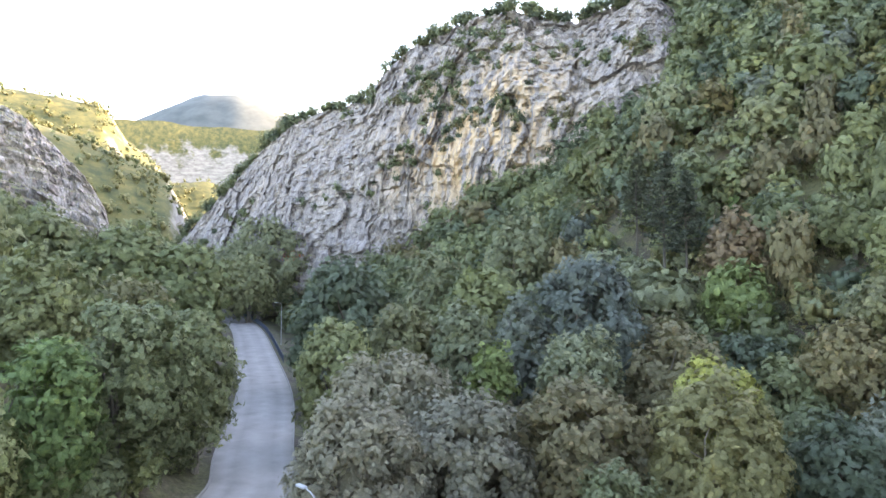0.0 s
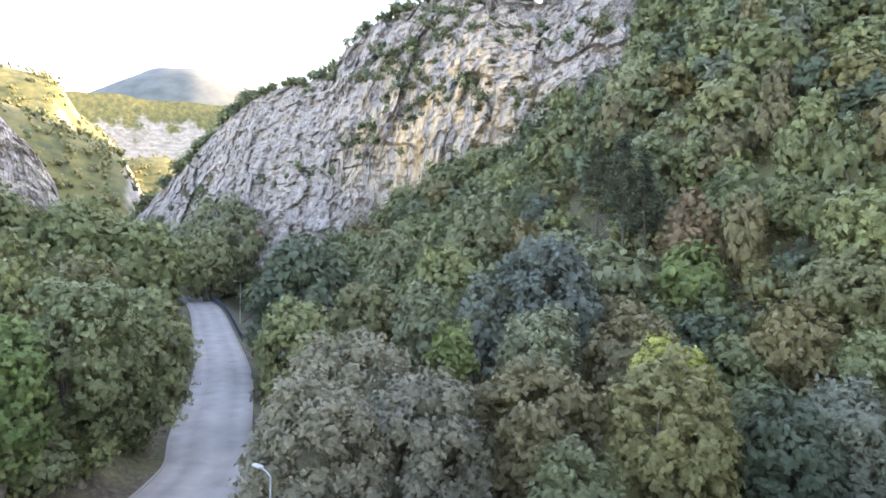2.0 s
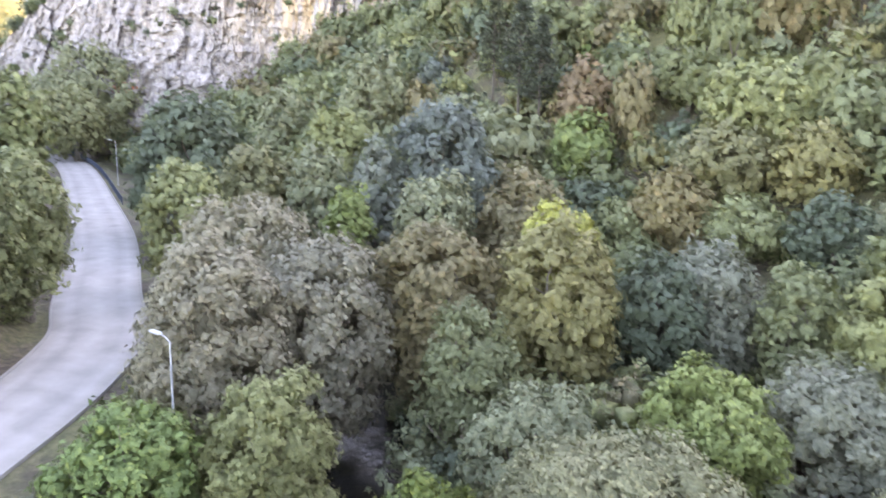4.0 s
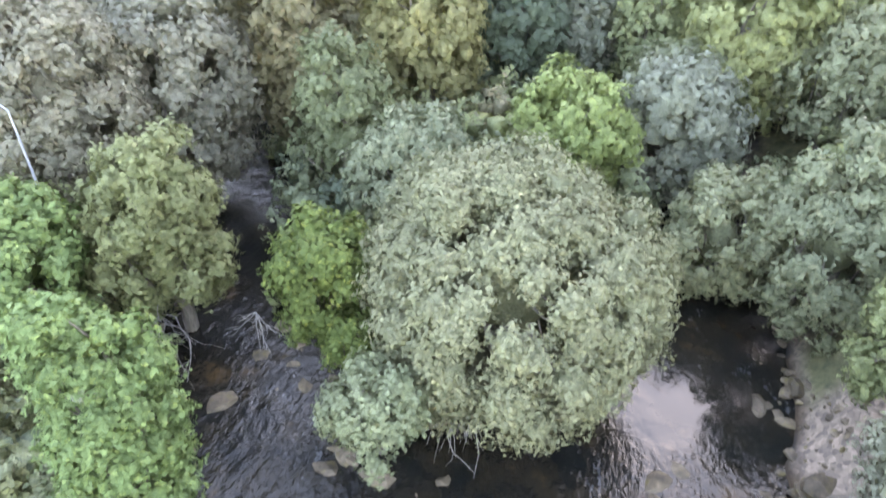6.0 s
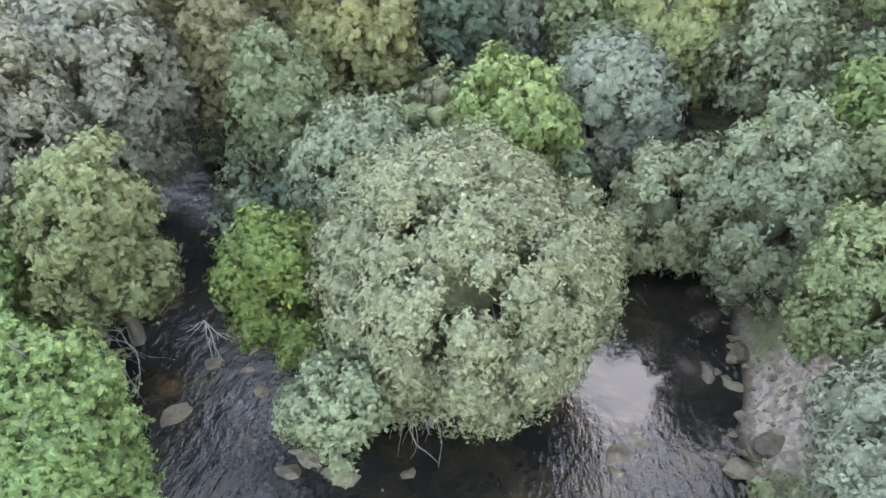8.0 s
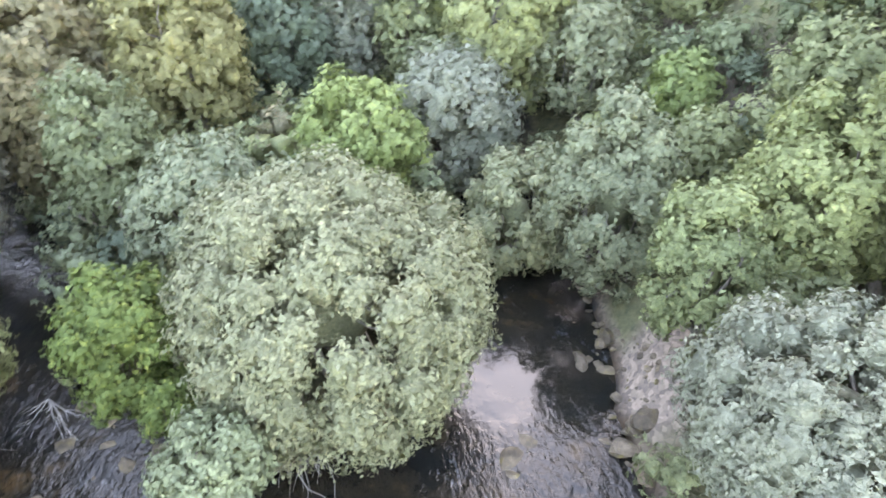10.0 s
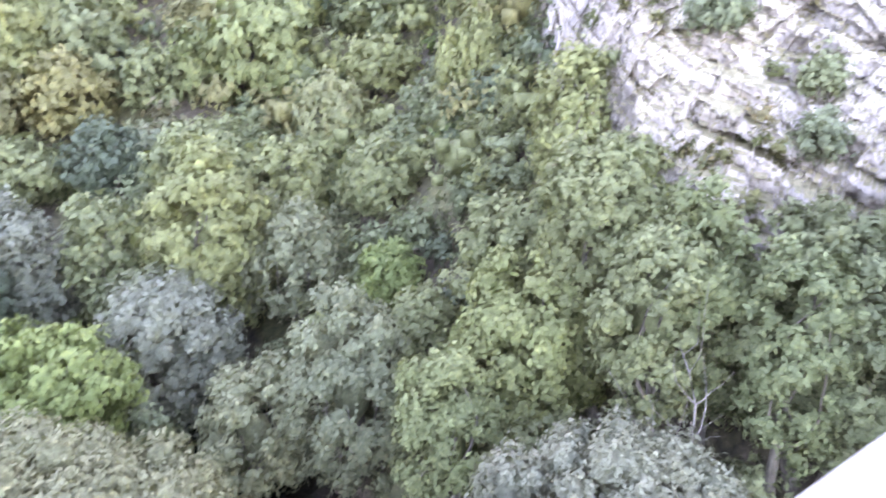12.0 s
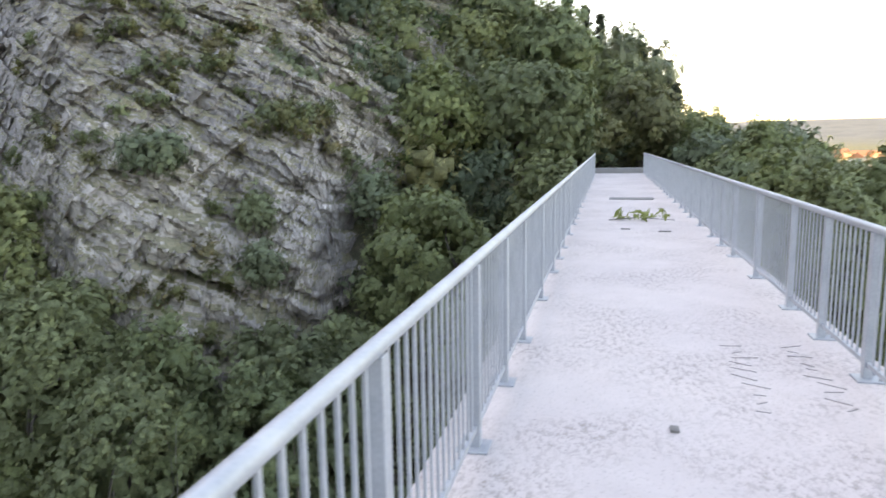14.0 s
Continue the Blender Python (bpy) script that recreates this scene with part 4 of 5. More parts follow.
plant("willow", -1.6, 19.0, -13.4, 5.8, 5.2, stretch=1.0)
plant("greywillow", -6.5, 24.8, -11.7, 3.0, 2.3)
plant("lime", 0.0, 30.5, -12.1, 3.4, 2.5)
plant("silver", 5.4, 34.0, -12.3, 3.6, 3.0)
plant("greywillow", 7.7, 28.4, -16.6, 3.0, 4.0)
plant("greywillow", 12.5, 27.7, -15.6, 3.4, 5.9)
plant("leafy", 18.4, 20.7, -12.1, 3.7, 4.6)
plant("leafy", 12.3, 18.5, -13.6, 2.0, 4.5)
plant("silver", 12.1, 10.3, -12.9, 4.6, 3.4)
plant("elm", 22.1, 9.6, -9.0, 2.8, 3.9)
plant("ash", 21.9, 15.8, -11.0, 3.2, 4.1)
plant("bush", -5.2, 13.2, -14.4, 1.7, 1.5)
plant("ivy", -8.1, 17.9, -13.1, 2.0, 2.9)
plant("ivy", -6.8, 16.3, -14.5, 1.1, 1.3)
plant("fresh", -10.8, 9.5, -9.7, 1.8, 2.7)
plant("elm", -15.6, 19.5, -11.2, 2.7, 3.1, "grey-green willow leaning out over the river bank", 1.6)
plant("fresh", -19.2, 16.1, -11.4, 2.6, 2.3)
plant("brownwillow", -22.4, 24.2, -9.2, 3.4, 4.7)
plant("brownwillow", -19.9, 29.8, -10.4, 4.0, 5.5)
plant("brownwillow", -26.6, 32.4, -7.1, 4.7, 3.2)
plant("oak", -15.3, 34.5, -9.1, 3.9, 5.0)
plant("ochre", -8.3, 36.8, -9.3, 3.7, 5.1)
plant("elm", -10.4, 27.9, -11.0, 2.1, 4.0)
plant("dark", -3.8, 41.4, -10.4, 3.2, 3.5)
plant("silver", -0.8, 45.6, -9.8, 3.7, 4.2)
plant("ash", 4.7, 43.3, -9.3, 2.2, 3.8)
plant("ash", 9.7, 39.3, -7.7, 4.0, 4.3)
plant("yellow", -10.0, 42.5, -5.7, 2.1, 2.8)
plant("oak", -15.3, 53.6, -7.6, 4.0, 3.7)
plant("ochre", -0.9, 65.6, -3.2, 4.9, 4.2)
plant("ochre", 6.2, 65.2, -2.9, 3.9, 3.8)
plant("ash", 2.6, 83.5, 2.0, 7.5, 4.5)
plant("blue", -25.7, 60.6, -3.2, 5.4, 5.8)
plant("blue", -30.4, 56.1, -5.4, 2.5, 3.5)
plant("greywillow", -21.6, 49.3, -6.0, 3.4, 2.0)
plant("lime", -28.8, 47.9, -6.9, 2.0, 1.6)
plant("dark", -55.3, 58.6, -4.4, 6.3, 5.3)
plant("ash", -40.3, 41.7, -6.3, 3.5, 3.3)
plant("ochre", -43.2, 55.0, -6.3, 4.1, 3.7)
plant("greywillow", -36.2, 55.0, -5.7, 2.9, 2.5)
plant("lime", -16.2, 80.0, -3.2, 3.6, 4.3)
plant("greywillow", -47.7, 87.7, 1.7, 4.6, 6.2)
plant("ash", -47.8, 78.4, -4.4, 4.8, 5.5)
plant("greywillow", -64.5, 89.0, -2.2, 3.4, 4.9)
plant("brown", -19.5, 95.7, 2.7, 4.7, 5.1)
plant("elm", -6.8, 103.4, 5.7, 4.0, 4.4)
for x, y, h, r in ((-29.8, 86.0, 15.5, 3.4), (-24.3, 79.4, 18.0, 3.9), (-21.4, 78.1, 15.5, 3.0)):
    pine_thing(h, r * 0.8, 2400, 0.6, next(seeds), 0.4).location = (x, y, land_at(x, y))
    TAKEN.append((x, y, r))
    HEROES.append((x, y, land_at(x, y) + h * 0.6, r, h * 0.4))
plant("greywillow", -144.0, 123.5, 0.4, 14.5, 9.2)
plant("greywillow", -131.5, 107.2, -4.9, 6.4, 6.1)
plant("fresh", -38.0, 17.4, -7.3, 2.6, 4.4)
plant("ash", -39.6, 22.9, -6.4, 3.5, 6.3)
plant("ash", -44.1, 30.6, -6.4, 2.7, 5.1)
plant("ochre", -53.5, 30.8, -4.9, 3.5, 5.1)
plant("ash", -54.4, 24.9, -3.6, 3.7, 5.6)
plant("leafy", -69.9, 47.9, -2.3, 4.3, 6.0)
plant("leafy", -76.3, 43.3, -0.4, 5.6, 5.3)
plant("ash", -86.1, 39.6, 1.9, 4.4, 5.1)
plant("ash", 19.3, 17.7, -5.1, 2.3, 2.6)
plant("leafy", 20.2, 13.6, -6.0, 2.3, 2.5)
plant("elm", 21.6, 10.4, -6.8, 2.2, 2.7)
plant("ash", 24.9, 9.2, -6.2, 2.0, 2.2)
plant("ash", 22.0, 22.0, -1.4, 1.8, 2.4)
plant("leafy", 20.1, 10.0, -7.3, 1.7, 2.1)
plant("elm", 6.2, 51.6, -11.9, 2.9, 2.0)
plant("ash", 14.7, 58.1, -9.9, 4.8, 5.8)
plant("ash", 20.4, 54.2, -10.7, 4.8, 4.0)
plant("ash", 25.5, 47.5, -10.0, 3.6, 3.1)
plant("greywillow", 13.8, 37.5, -11.0, 3.3, 2.9)
plant("lime", 17.3, 31.5, -11.7, 1.9, 2.1)
plant("ash", 23.8, 26.9, -10.2, 4.2, 2.9)
plant("ash", 16.1, 26.4, -13.1, 2.0, 2.7)
plant("ash", 25.7, 20.6, -10.8, 2.9, 2.3)
plant("greywillow", 5.5, 37.1, -12.2, 3.4, 2.2)
plant("ash", 1.4, 57.6, -7.0, 3.4, 2.2)
plant("dark", 7.2, 55.1, -6.5, 3.1, 2.5)
plant("ash", 13.9, 68.1, -1.9, 2.9, 2.9)
plant("ash", 18.4, 14.2, -6.8, 2.1, 2.2)
plant("ash", 21.4, 18.4, -5.2, 2.7, 2.0)
plant("leafy", 29.9, 6.7, -3.1, 3.3, 2.9)
plant("ash", 42.6, 4.2, 2.9, 4.4, 3.9)
plant("leafy", 43.6, 9.9, 3.3, 3.1, 3.2)
plant("bush", 34.9, 16.2, 5.1, 1.8, 1.6)
plant("bush", 25.9, 17.7, 1.5, 1.4, 0.9)
plant("bush", 28.0, 14.3, -1.2, 0.9, 0.9)
plant("bush", 26.3, 13.3, -3.3, 0.9, 1.1)
plant("bush", 32.0, 10.3, -1.0, 1.1, 1.2)
plant("ash", 34.8, 1.9, -0.7, 2.2, 2.2)
plant("elm", -8.2, 58.5, -9.3, 3.6, 3.2)
plant("oak", -4.3, 59.5, -6.3, 3.8, 3.2)
plant("dark", -11.6, 62.0, -7.4, 3.3, 3.0)
plant("elm", -6.0, 53.5, -11.2, 3.0, 2.6)
plant("oak", -20.4, 66.0, -7.3, 3.2, 2.8)
plant("leafy", -39.6, 17.0, -10.4, 2.3, 1.8)
plant("ash", -38.6, 19.7, -11.3, 2.2, 1.8)
plant("leafy", -40.2, 23.2, -11.6, 2.0, 1.7)
plant("ash", -44.0, 28.6, -12.0, 2.0, 1.7)


# ---- woods on the slopes: singly built trees near by, one mass of foliage farther off ----
def scatter(n, gap, inside, seed):
    """Places on the land, no nearer to each other than gap(d)."""
    rng = np.random.default_rng(seed)
    cells, out = {}, []
    taken = np.array(TAKEN)
    tries = 0
    while len(out) < n and tries < n * 40:
        tries += 1
        x, y = inside(rng)
        g = gap(math.hypot(x, y))
        k = (int(x // 6), int(y // 6))
        near = [q for i in (-1, 0, 1) for j in (-1, 0, 1) for q in cells.get((k[0] + i, k[1] + j), ())]
        if any((x - a) ** 2 + (y - b) ** 2 < g * g for a, b in near):
            continue
        if ((x - taken[:, 0]) ** 2 + (y - taken[:, 1]) ** 2 < (0.62 * taken[:, 2] + 0.6) ** 2).any():
            continue
        cells.setdefault(k, []).append((x, y))
        out.append((x, y))
    return out


def wedge(a0, a1, d0, d1):
    def pick(rng):
        a, d = math.radians(rng.uniform(a0, a1)), math.sqrt(rng.uniform(d0 * d0, d1 * d1))
        return math.sin(a) * d, math.cos(a) * d
    return pick


def free(x, y, road=6.6, water=4.0):
    """Is there room for a tree: off the road, the water and the bridge, and not on a wall of rock."""
    if sample(ROAD_GRID, x, y) < road or abs(y + 1.3) < 4.5 and -60 < x < 46:
        return False
    if math.degrees(math.atan2(x, y)) > 94 and math.hypot(x, y) < 130:
        return False
    if x < -60 and sample(ROAD_GRID, x, y) < road + 3.2:   # open verge where the road bends
        return False
    if 5.0 < x < 12.8 and 12.5 < y < 24:                 # the gravel bar
        return False
    return sample(BED_GRID, x, y) > water - 3


def in_the_open(places, height):
    """Leaves out places where a plant of that height would stand before one of the large crowns."""
    h = np.array(HEROES)
    az, d = np.arctan2(h[:, 0], h[:, 1]), np.hypot(h[:, 0], h[:, 1])
    low = (h[:, 2] - 0.35 * h[:, 4] - 1.6) / d
    wide = 0.95 * h[:, 3] / d
    out = []
    for x, y in places:
        e = math.hypot(x, y)
        before = (np.abs(az - math.atan2(x, y)) < wide + 1.2 / e) & (e < d - 1.0) & ((land_at(x, y) + height - 1.6) / e > low)
        if not before.any():
            out.append((x, y))
    return out


def on_outcrop(x, y):
    return 44 < math.degrees(math.atan2(x, y)) < 70 and 27 < math.hypot(x, y) < 54


def before_cliff(x, y, height):
    """Would a tree hide the rock that stands bare above the wood?"""
    az, d = math.degrees(math.atan2(x, y)), math.hypot(x, y)
    line = np.interp(az, (-43.6, -36, -30, -26, -21, -16.7, -14), (2.2, 5.2, 8.6, 10.6, 12.4, 15.3, 22))
    return 70 < d < 175 and -44 < az < -14.5 and math.degrees(math.atan2(land_at(x, y) + height - 1.6, d)) > line


MIXED = ["elm", "ash", "dark", "oak", "ash", "oak", "elm", "ochre", "dark", "greywillow", "elm", "blue", "ochre"]
mid_wood = [q for q in scatter(620, lambda d: 2.2 + d * 0.018, wedge(-72, 100, 27, 118), 5) if free(*q) and not on_outcrop(*q)]
mid_wood = in_the_open(mid_wood, 6.6)
protos = {}
rng_w = np.random.default_rng(77)
for x, y in mid_wood[:295]:
    d = math.hypot(x, y)
    kind = MIXED[int(rng_w.integers(len(MIXED)))]
    if x < -30 and y < 0.75 * -x:                        # sunnier, yellower wood beside the road
        kind = ("ash", "leafy", "ash", "ochre")[int(rng_w.integers(4))]
    if x > 12 and kind in ("dark", "blue", "elm", "oak"):
        kind = ("ash", "leafy", "ash")[int(rng_w.integers(3))]
    small = d < 60
    key = (kind, small)
    m = pose(x, y, land_at(x, y), 0, 0, float(rng_w.uniform(0, 360))) @ Matrix.Diagonal((*[float(rng_w.uniform(0.75, 1.25))] * 2, float(rng_w.uniform(0.75, 1.3)), 1))
    if key not in protos:
        size = 0.66 if small else 1.1
        t = tree_thing(kind, 3.3, 3.1, 3.3, 2000 if small else 700, size, size * 0.6, next(seeds), "mid", "", 30 if small else 20)
        protos[key] = t
        t["group"] = "trees of the slope"
        t.matrix_basis = m
    else:
        copy_thing(protos[key], m)


def mass_mesh(name, lists, label, cat):
    """Joins (vertices, faces, normals, inner) by kind of leaf, one object a kind."""
    for (kind, grain), pieces in lists.items():
        v, f = join_arrays([(a, b) for a, b, _, _ in pieces])
        me = mesh_np(name, v, f, spray_of(kind, grain), normals=np.concatenate([c for _, _, c, _ in pieces]), second=LEAF[kind], which=np.concatenate([w for _, _, _, w in pieces]))
        tagged(new(name, me), label, cat, kind="stuff")


def wood_mass(name, places, kinds, n, size, label, rx=(2.4, 3.8), seed=9, heights=None, sink=1.05, lobes=9, core=1):
    """Far woods: the foliage of many trees in one mesh a kind of leaf. Sprays grow coarser with distance."""
    rng = np.random.default_rng(seed)
    lists = {}
    for i, (x, y) in enumerate(places):
        kind = kinds[int(rng.integers(len(kinds)))]
        r = rng.uniform(*rx)
        rz = r * rng.uniform(0.75, 1.15)
        d = math.hypot(x, y)
        k = min(1.0, max(0.45, d / 70)) if heights is None else 1.0
        v, f, _, nv, inner = crown_arrays(rng, r, rz, int(n / k ** 1.6), size * k, size * 0.6 * k, lobes, 0.4, 0.2, core=core)
        z = land_at(x, y) if heights is None else heights[i]
        lists.setdefault((kind, "near" if d < 30 else "mid" if d < 105 else "far"), []).append((v + np.array([x, y, z + rz * sink]), f, nv, inner))
    mass_mesh(name, lists, label, "woodland")


right_far = [q for q in scatter(1250, lambda d: 2.5 + d * 0.008, wedge(-58, 42, 105, 215), 15) if free(*q) and not before_cliff(*q, 4.8)]
wood_mass("hillside_wood", right_far, ["elm", "elm", "ash", "dark", "ash", "oak", "elm", "dark"], 190, 1.5, "dense mixed green woodland on the steep hillside", lobes=14)
left_far = [q for q in scatter(230, lambda d: 3.8, wedge(-78, -50, 96, 250), 25) if free(*q)]
wood_mass("roadside_wood", left_far, ["ash", "ash", "elm", "greywillow", "leafy"], 190, 1.6, "green woodland beside the road farther up the gorge", seed=19, lobes=14)


more = [q for q in scatter(1300, lambda d: 1.6 + d * 0.008, wedge(-74, 96, 30, 125), 55) if free(*q) and not on_outcrop(*q) and not before_cliff(*q, 4.0)]
more = in_the_open(more, 4.4)
near_end = [q for q in more if q[0] > 20 and q[1] < 42][::2]
more = [q for q in more if not (q[0] > 20 and q[1] < 42)]
wood_mass("slope_wood", near_end, ["ash", "leafy", "ash", "ochre", "elm"], 130, 0.9, "light green trees and bushes on the slope at the bridge's end", (1.5, 2.7), 58)
wood_mass("slope_wood", more, ["elm", "ash", "dark", "ash", "oak", "elm", "ochre", "greywillow"], 110, 1.0, "mixed green trees and tall bushes crowding the slope", (1.7, 3.0), 59)


def undergrowth():
    """Bushes and saplings under and between the trees."""
    places = [q for q in scatter(1700, lambda d: 0.9 + d * 0.009, wedge(-74, 104, 13, 120), 35) if free(*q, 5.6, 3.25) and not on_outcrop(*q)]
    places = in_the_open(places, 2.4)
    wood_mass("undergrowth", places, ["elm", "dark", "ash", "ivy", "bush"], 30, 0.9, "dense green undergrowth below the trees", (0.9, 1.9), 29, lobes=3, core=1)


undergrowth()
thicket = [q for q in scatter(900, lambda d: 1.5, wedge(-62, 86, 15, 50), 85) if free(*q, 6.0, 3.5) and not on_outcrop(*q)]
thicket = in_the_open(thicket, 3.2)
wood_mass("thicket", thicket, ["elm", "ash", "dark", "elm", "bush"], 110, 0.8, "thicket of green shrubs and saplings on the valley floor", (1.1, 2.1), 86, lobes=5)


# ---- bushes on the cliff and along its top ----
def face_bushes(name, nv, tries, need, rmin, rmax, kinds, leaf, label, brow=(), seed=61, coarse=(38.0, 30.0)):
    """Bushes where a wall of rock has ledges, in patches, and trees along its brow."""
    rng = np.random.default_rng(seed)
    ob = bpy.data.objects[name]
    n = len(ob.data.vertices)
    co, no = np.empty(n * 3), np.empty(n * 3)
    ob.data.vertices.foreach_get("co", co)
    ob.data.vertices.foreach_get("normal", no)
    co, no = co.reshape(-1, nv + 1, 3), no.reshape(-1, nv + 1, 3)
    nu = len(co)
    lists = {}

    def put(kind, p, r, m):
        v, f, _, nrm, inner = crown_arrays(rng, r, r * rng.uniform(0.7, 1.1), m, leaf, leaf * 0.6, 7, 0.4, 0.2)
        lists.setdefault((kind, "far" if leaf > 0.5 else "near"), []).append((v + p + np.array([0, 0, r * 0.45]), f, nrm, inner))

    for _ in range(tries):
        i, j = int(rng.integers(8, nu - 8)), int(rng.integers(2, nv - 2))
        patch = float(vnoise(np.array([[i / coarse[0], j / coarse[1], 3.3]]), 5)[0])
        if no[i, j, 2] * 0.5 + patch < need + 0.1 * rng.random():
            continue
        put(kinds[int(rng.integers(len(kinds)))], co[i, j], rmin + (rmax - rmin) * rng.random() ** 1.6, 80)
    for i in range(3, nu - 3):
        if brow and rng.random() < (brow[0] if i > 0.64 * nu or 0.18 * nu < i < 0.36 * nu else brow[1]):
            put(("dark", "elm", "bush")[int(rng.integers(3))], co[i, nv - 1] + rng.normal(scale=0.8, size=3) * np.array([1, 1, 0.2]), rng.uniform(1.2, 2.9), 200)
    if brow:
        put("red", co[int(nu * 0.73), int(nv * 0.3)], 2.6, 160)
    mass_mesh(name + "_bushes", lists, label, "shrubs")


face_bushes("cliff", 220, 3400, 0.9, 0.6, 1.9, ["dark", "elm", "elm", "bush", "oak"], 0.8, "dark green bushes clinging to the limestone cliff", (0.5, 0.2))
face_bushes("rock_outcrop", 280, 7000, 0.845, 0.15, 0.8, ["bush", "elm", "oak", "ash", "grass", "grass"], 0.3, "small green bushes and tufts of dry grass on the rock", (), 63, (30.0, 26.0))


def far_wood():
    """Bushes and low trees on the sunlit hills up the gorge."""
    rng = np.random.default_rng(91)
    az, d = np.radians(rng.uniform(-84, -50, 2300)), rng.uniform(260, 780, 2300)
    x, y = np.sin(az) * d, np.cos(az) * d
    h = land(x, y)
    wood_mass("far_wood", list(zip(x.tolist(), y.tolist())), ["ochre", "ash", "ochre", "elm"], 14, 2.2, "sunlit yellow-green scrub and low trees on the far hills", (2.0, 4.4), 92, h.tolist(), 0.5, 2, 1)


far_wood()


# ---- the footbridge ----
def build_deck():
    bm = bmesh.new()
    box(bm, -70, -2.72, -0.42, 38.2, 0.2, 0.0, 0.015)
    me = bpy.data.meshes.new("deck")
    bm.to_mesh(me)
    bm.free()
    me.materials.append(DECK_M)
    return tagged(new("deck", me), "pale weathered concrete deck of the footbridge", "bridge deck", kind="structure")


def railing_bay(length):
    """One bay of galvanised railing: post on a bolted plate, handrail, bottom rail and upright bars; origin at the post's foot."""
    root = tagged(new("railing_bay"), "galvanised steel railing with upright bars on the concrete deck", "railing", "railing bays of the footbridge")
    bm = box(bmesh.new(), -0.03, -0.03, 0.01, 0.03, 0.03, 1.03, 0.004)
    part("post", bm, STEEL, root)
    bm = box(bmesh.new(), -0.09, -0.08, 0.0, 0.09, 0.10, 0.014, 0.003)
    plate = part("base_plate", bm, STEEL, root)
    for bx, by in ((-0.06, 0.07), (0.06, 0.07)):
        bm = bmesh.new()
        bmesh.ops.create_cone(bm, cap_ends=True, segments=6, radius1=0.014, radius2=0.012, depth=0.03, matrix=pose(bx, by, 0.028))
        part("bolt", bm, STEEL, plate)
    v, f = tube_arrays([(0, 0, 1.055), (length, 0, 1.055)], [0.03, 0.03], 14)
    child("handrail", mesh_np("handrail", v, f, STEEL, True), root)
    bm = box(bmesh.new(), 0.03, -0.012, 0.10, length - 0.03, 0.012, 0.135, 0.003)
    part("bottom_rail", bm, STEEL, root)
    me = None
    n = round(length / 0.106) - 1
    for i in range(1, n + 1):
        if me is None:
            bm = box(bmesh.new(), -0.01, -0.006, 0.13, 0.01, 0.006, 1.035, 0.0)
            me = bpy.data.meshes.new("bar")
            bm.to_mesh(me)
            bm.free()
            me.materials.append(STEEL)
        child("bar", me, root).location = (length * i / (n + 1), 0, 0)
    return root


build_deck()
SHORT, LONG = 1.06, 1.59            # two short bays, then two long ones
bays = {SHORT: railing_bay(SHORT), LONG: railing_bay(LONG)}
used = set()


def set_bay(length, m):
    if length in used:
        copy_thing(bays[length], m)
    else:
        bays[length].matrix_basis = m
        used.add(length)


for start, y, turn in ((4.4 - 2 * 5.3, -0.03, 0), (6.0 - 2 * 5.3, -2.49, 180)):
    x, i = start, 0
    while x < 37.2:
        length = (SHORT, SHORT, LONG, LONG)[i % 4]
        set_bay(length, pose(x if turn == 0 else x + length, y, 0, 0, 0, turn))
        x, i = x + length, i + 1


# ---- street lamps and the fence along the road ----
def street_lamp(x, y, turn, height=7.4):
    root = tagged(new("street_lamp"), "grey steel street lamp beside the asphalt road", "street lamp", "street lamps along the road")
    v, f = tube_arrays([(0, 0, -0.1), (0, 0, height * 0.5), (0, 0, height)], [0.07, 0.055, 0.04], 10)
    child("pole", mesh_np("pole", v, f, LAMP_M, True), root)
    v, f = tube_arrays([(0, 0, height - 0.04), (0.3, 0, height + 0.12), (0.75, 0, height + 0.2)], [0.035, 0.03, 0.03], 8)
    child("arm", mesh_np("arm", v, f, LAMP_M, True), root)
    part("lamp_head", box(bmesh.new(), 0.65, -0.13, height + 0.14, 1.3, 0.13, height + 0.25, 0.04), LAMP_M, root)
    part("base_plate", box(bmesh.new(), -0.16, -0.16, -0.02, 0.16, 0.16, 0.03, 0.01), LAMP_M, root)
    root.matrix_basis = pose(x, y, ROAD_Z - 0.02, 0, 0, turn)
    return root


street_lamp(-144.0, 114.6, 230)
street_lamp(-95.5, 84.9, 230)
street_lamp(-21.2, 20.4, 170, 5.9)


def road_fence():
    """A dark steel fence on the river side of the road."""
    line = curve_points(ROAD, 2.0)
    s = strip(line, [3.75], ROAD_Z)[:, 0]
    keep = [p for p in s if -178 < p[0] < -78]
    root = tagged(new("road_fence"), "dark blue steel fence along the river side of the road", "fence")
    for z in (0.12, 1.05):
        v, f = tube_arrays([(p[0], p[1], p[2] + z) for p in keep], [0.03] * len(keep), 5)
        child("rail", mesh_np("rail", v, f, FENCE_M), root)
    post = None
    for a, b in zip(keep, keep[1:]):
        if post is None:
            bm = box(bmesh.new(), -0.04, -0.04, -0.1, 0.04, 0.04, 1.15, 0.0)
            post = bpy.data.meshes.new("post")
            bm.to_mesh(post)
            bm.free()
            post.materials.append(FENCE_M)
        child("post", post, root).location = tuple(a)
        pieces = []
        for t in np.linspace(0.06, 0.94, 12):
            q = a * (1 - t) + b * t
            bm_v, bm_f = tube_arrays([(q[0], q[1], q[2] + 0.12), (q[0], q[1], q[2] + 1.05)], [0.018, 0.018], 4)
            pieces.append((bm_v, bm_f))
        v, f = join_arrays(pieces)
        child("bars", mesh_np("bars", v, f, FENCE_M), root)


road_fence()


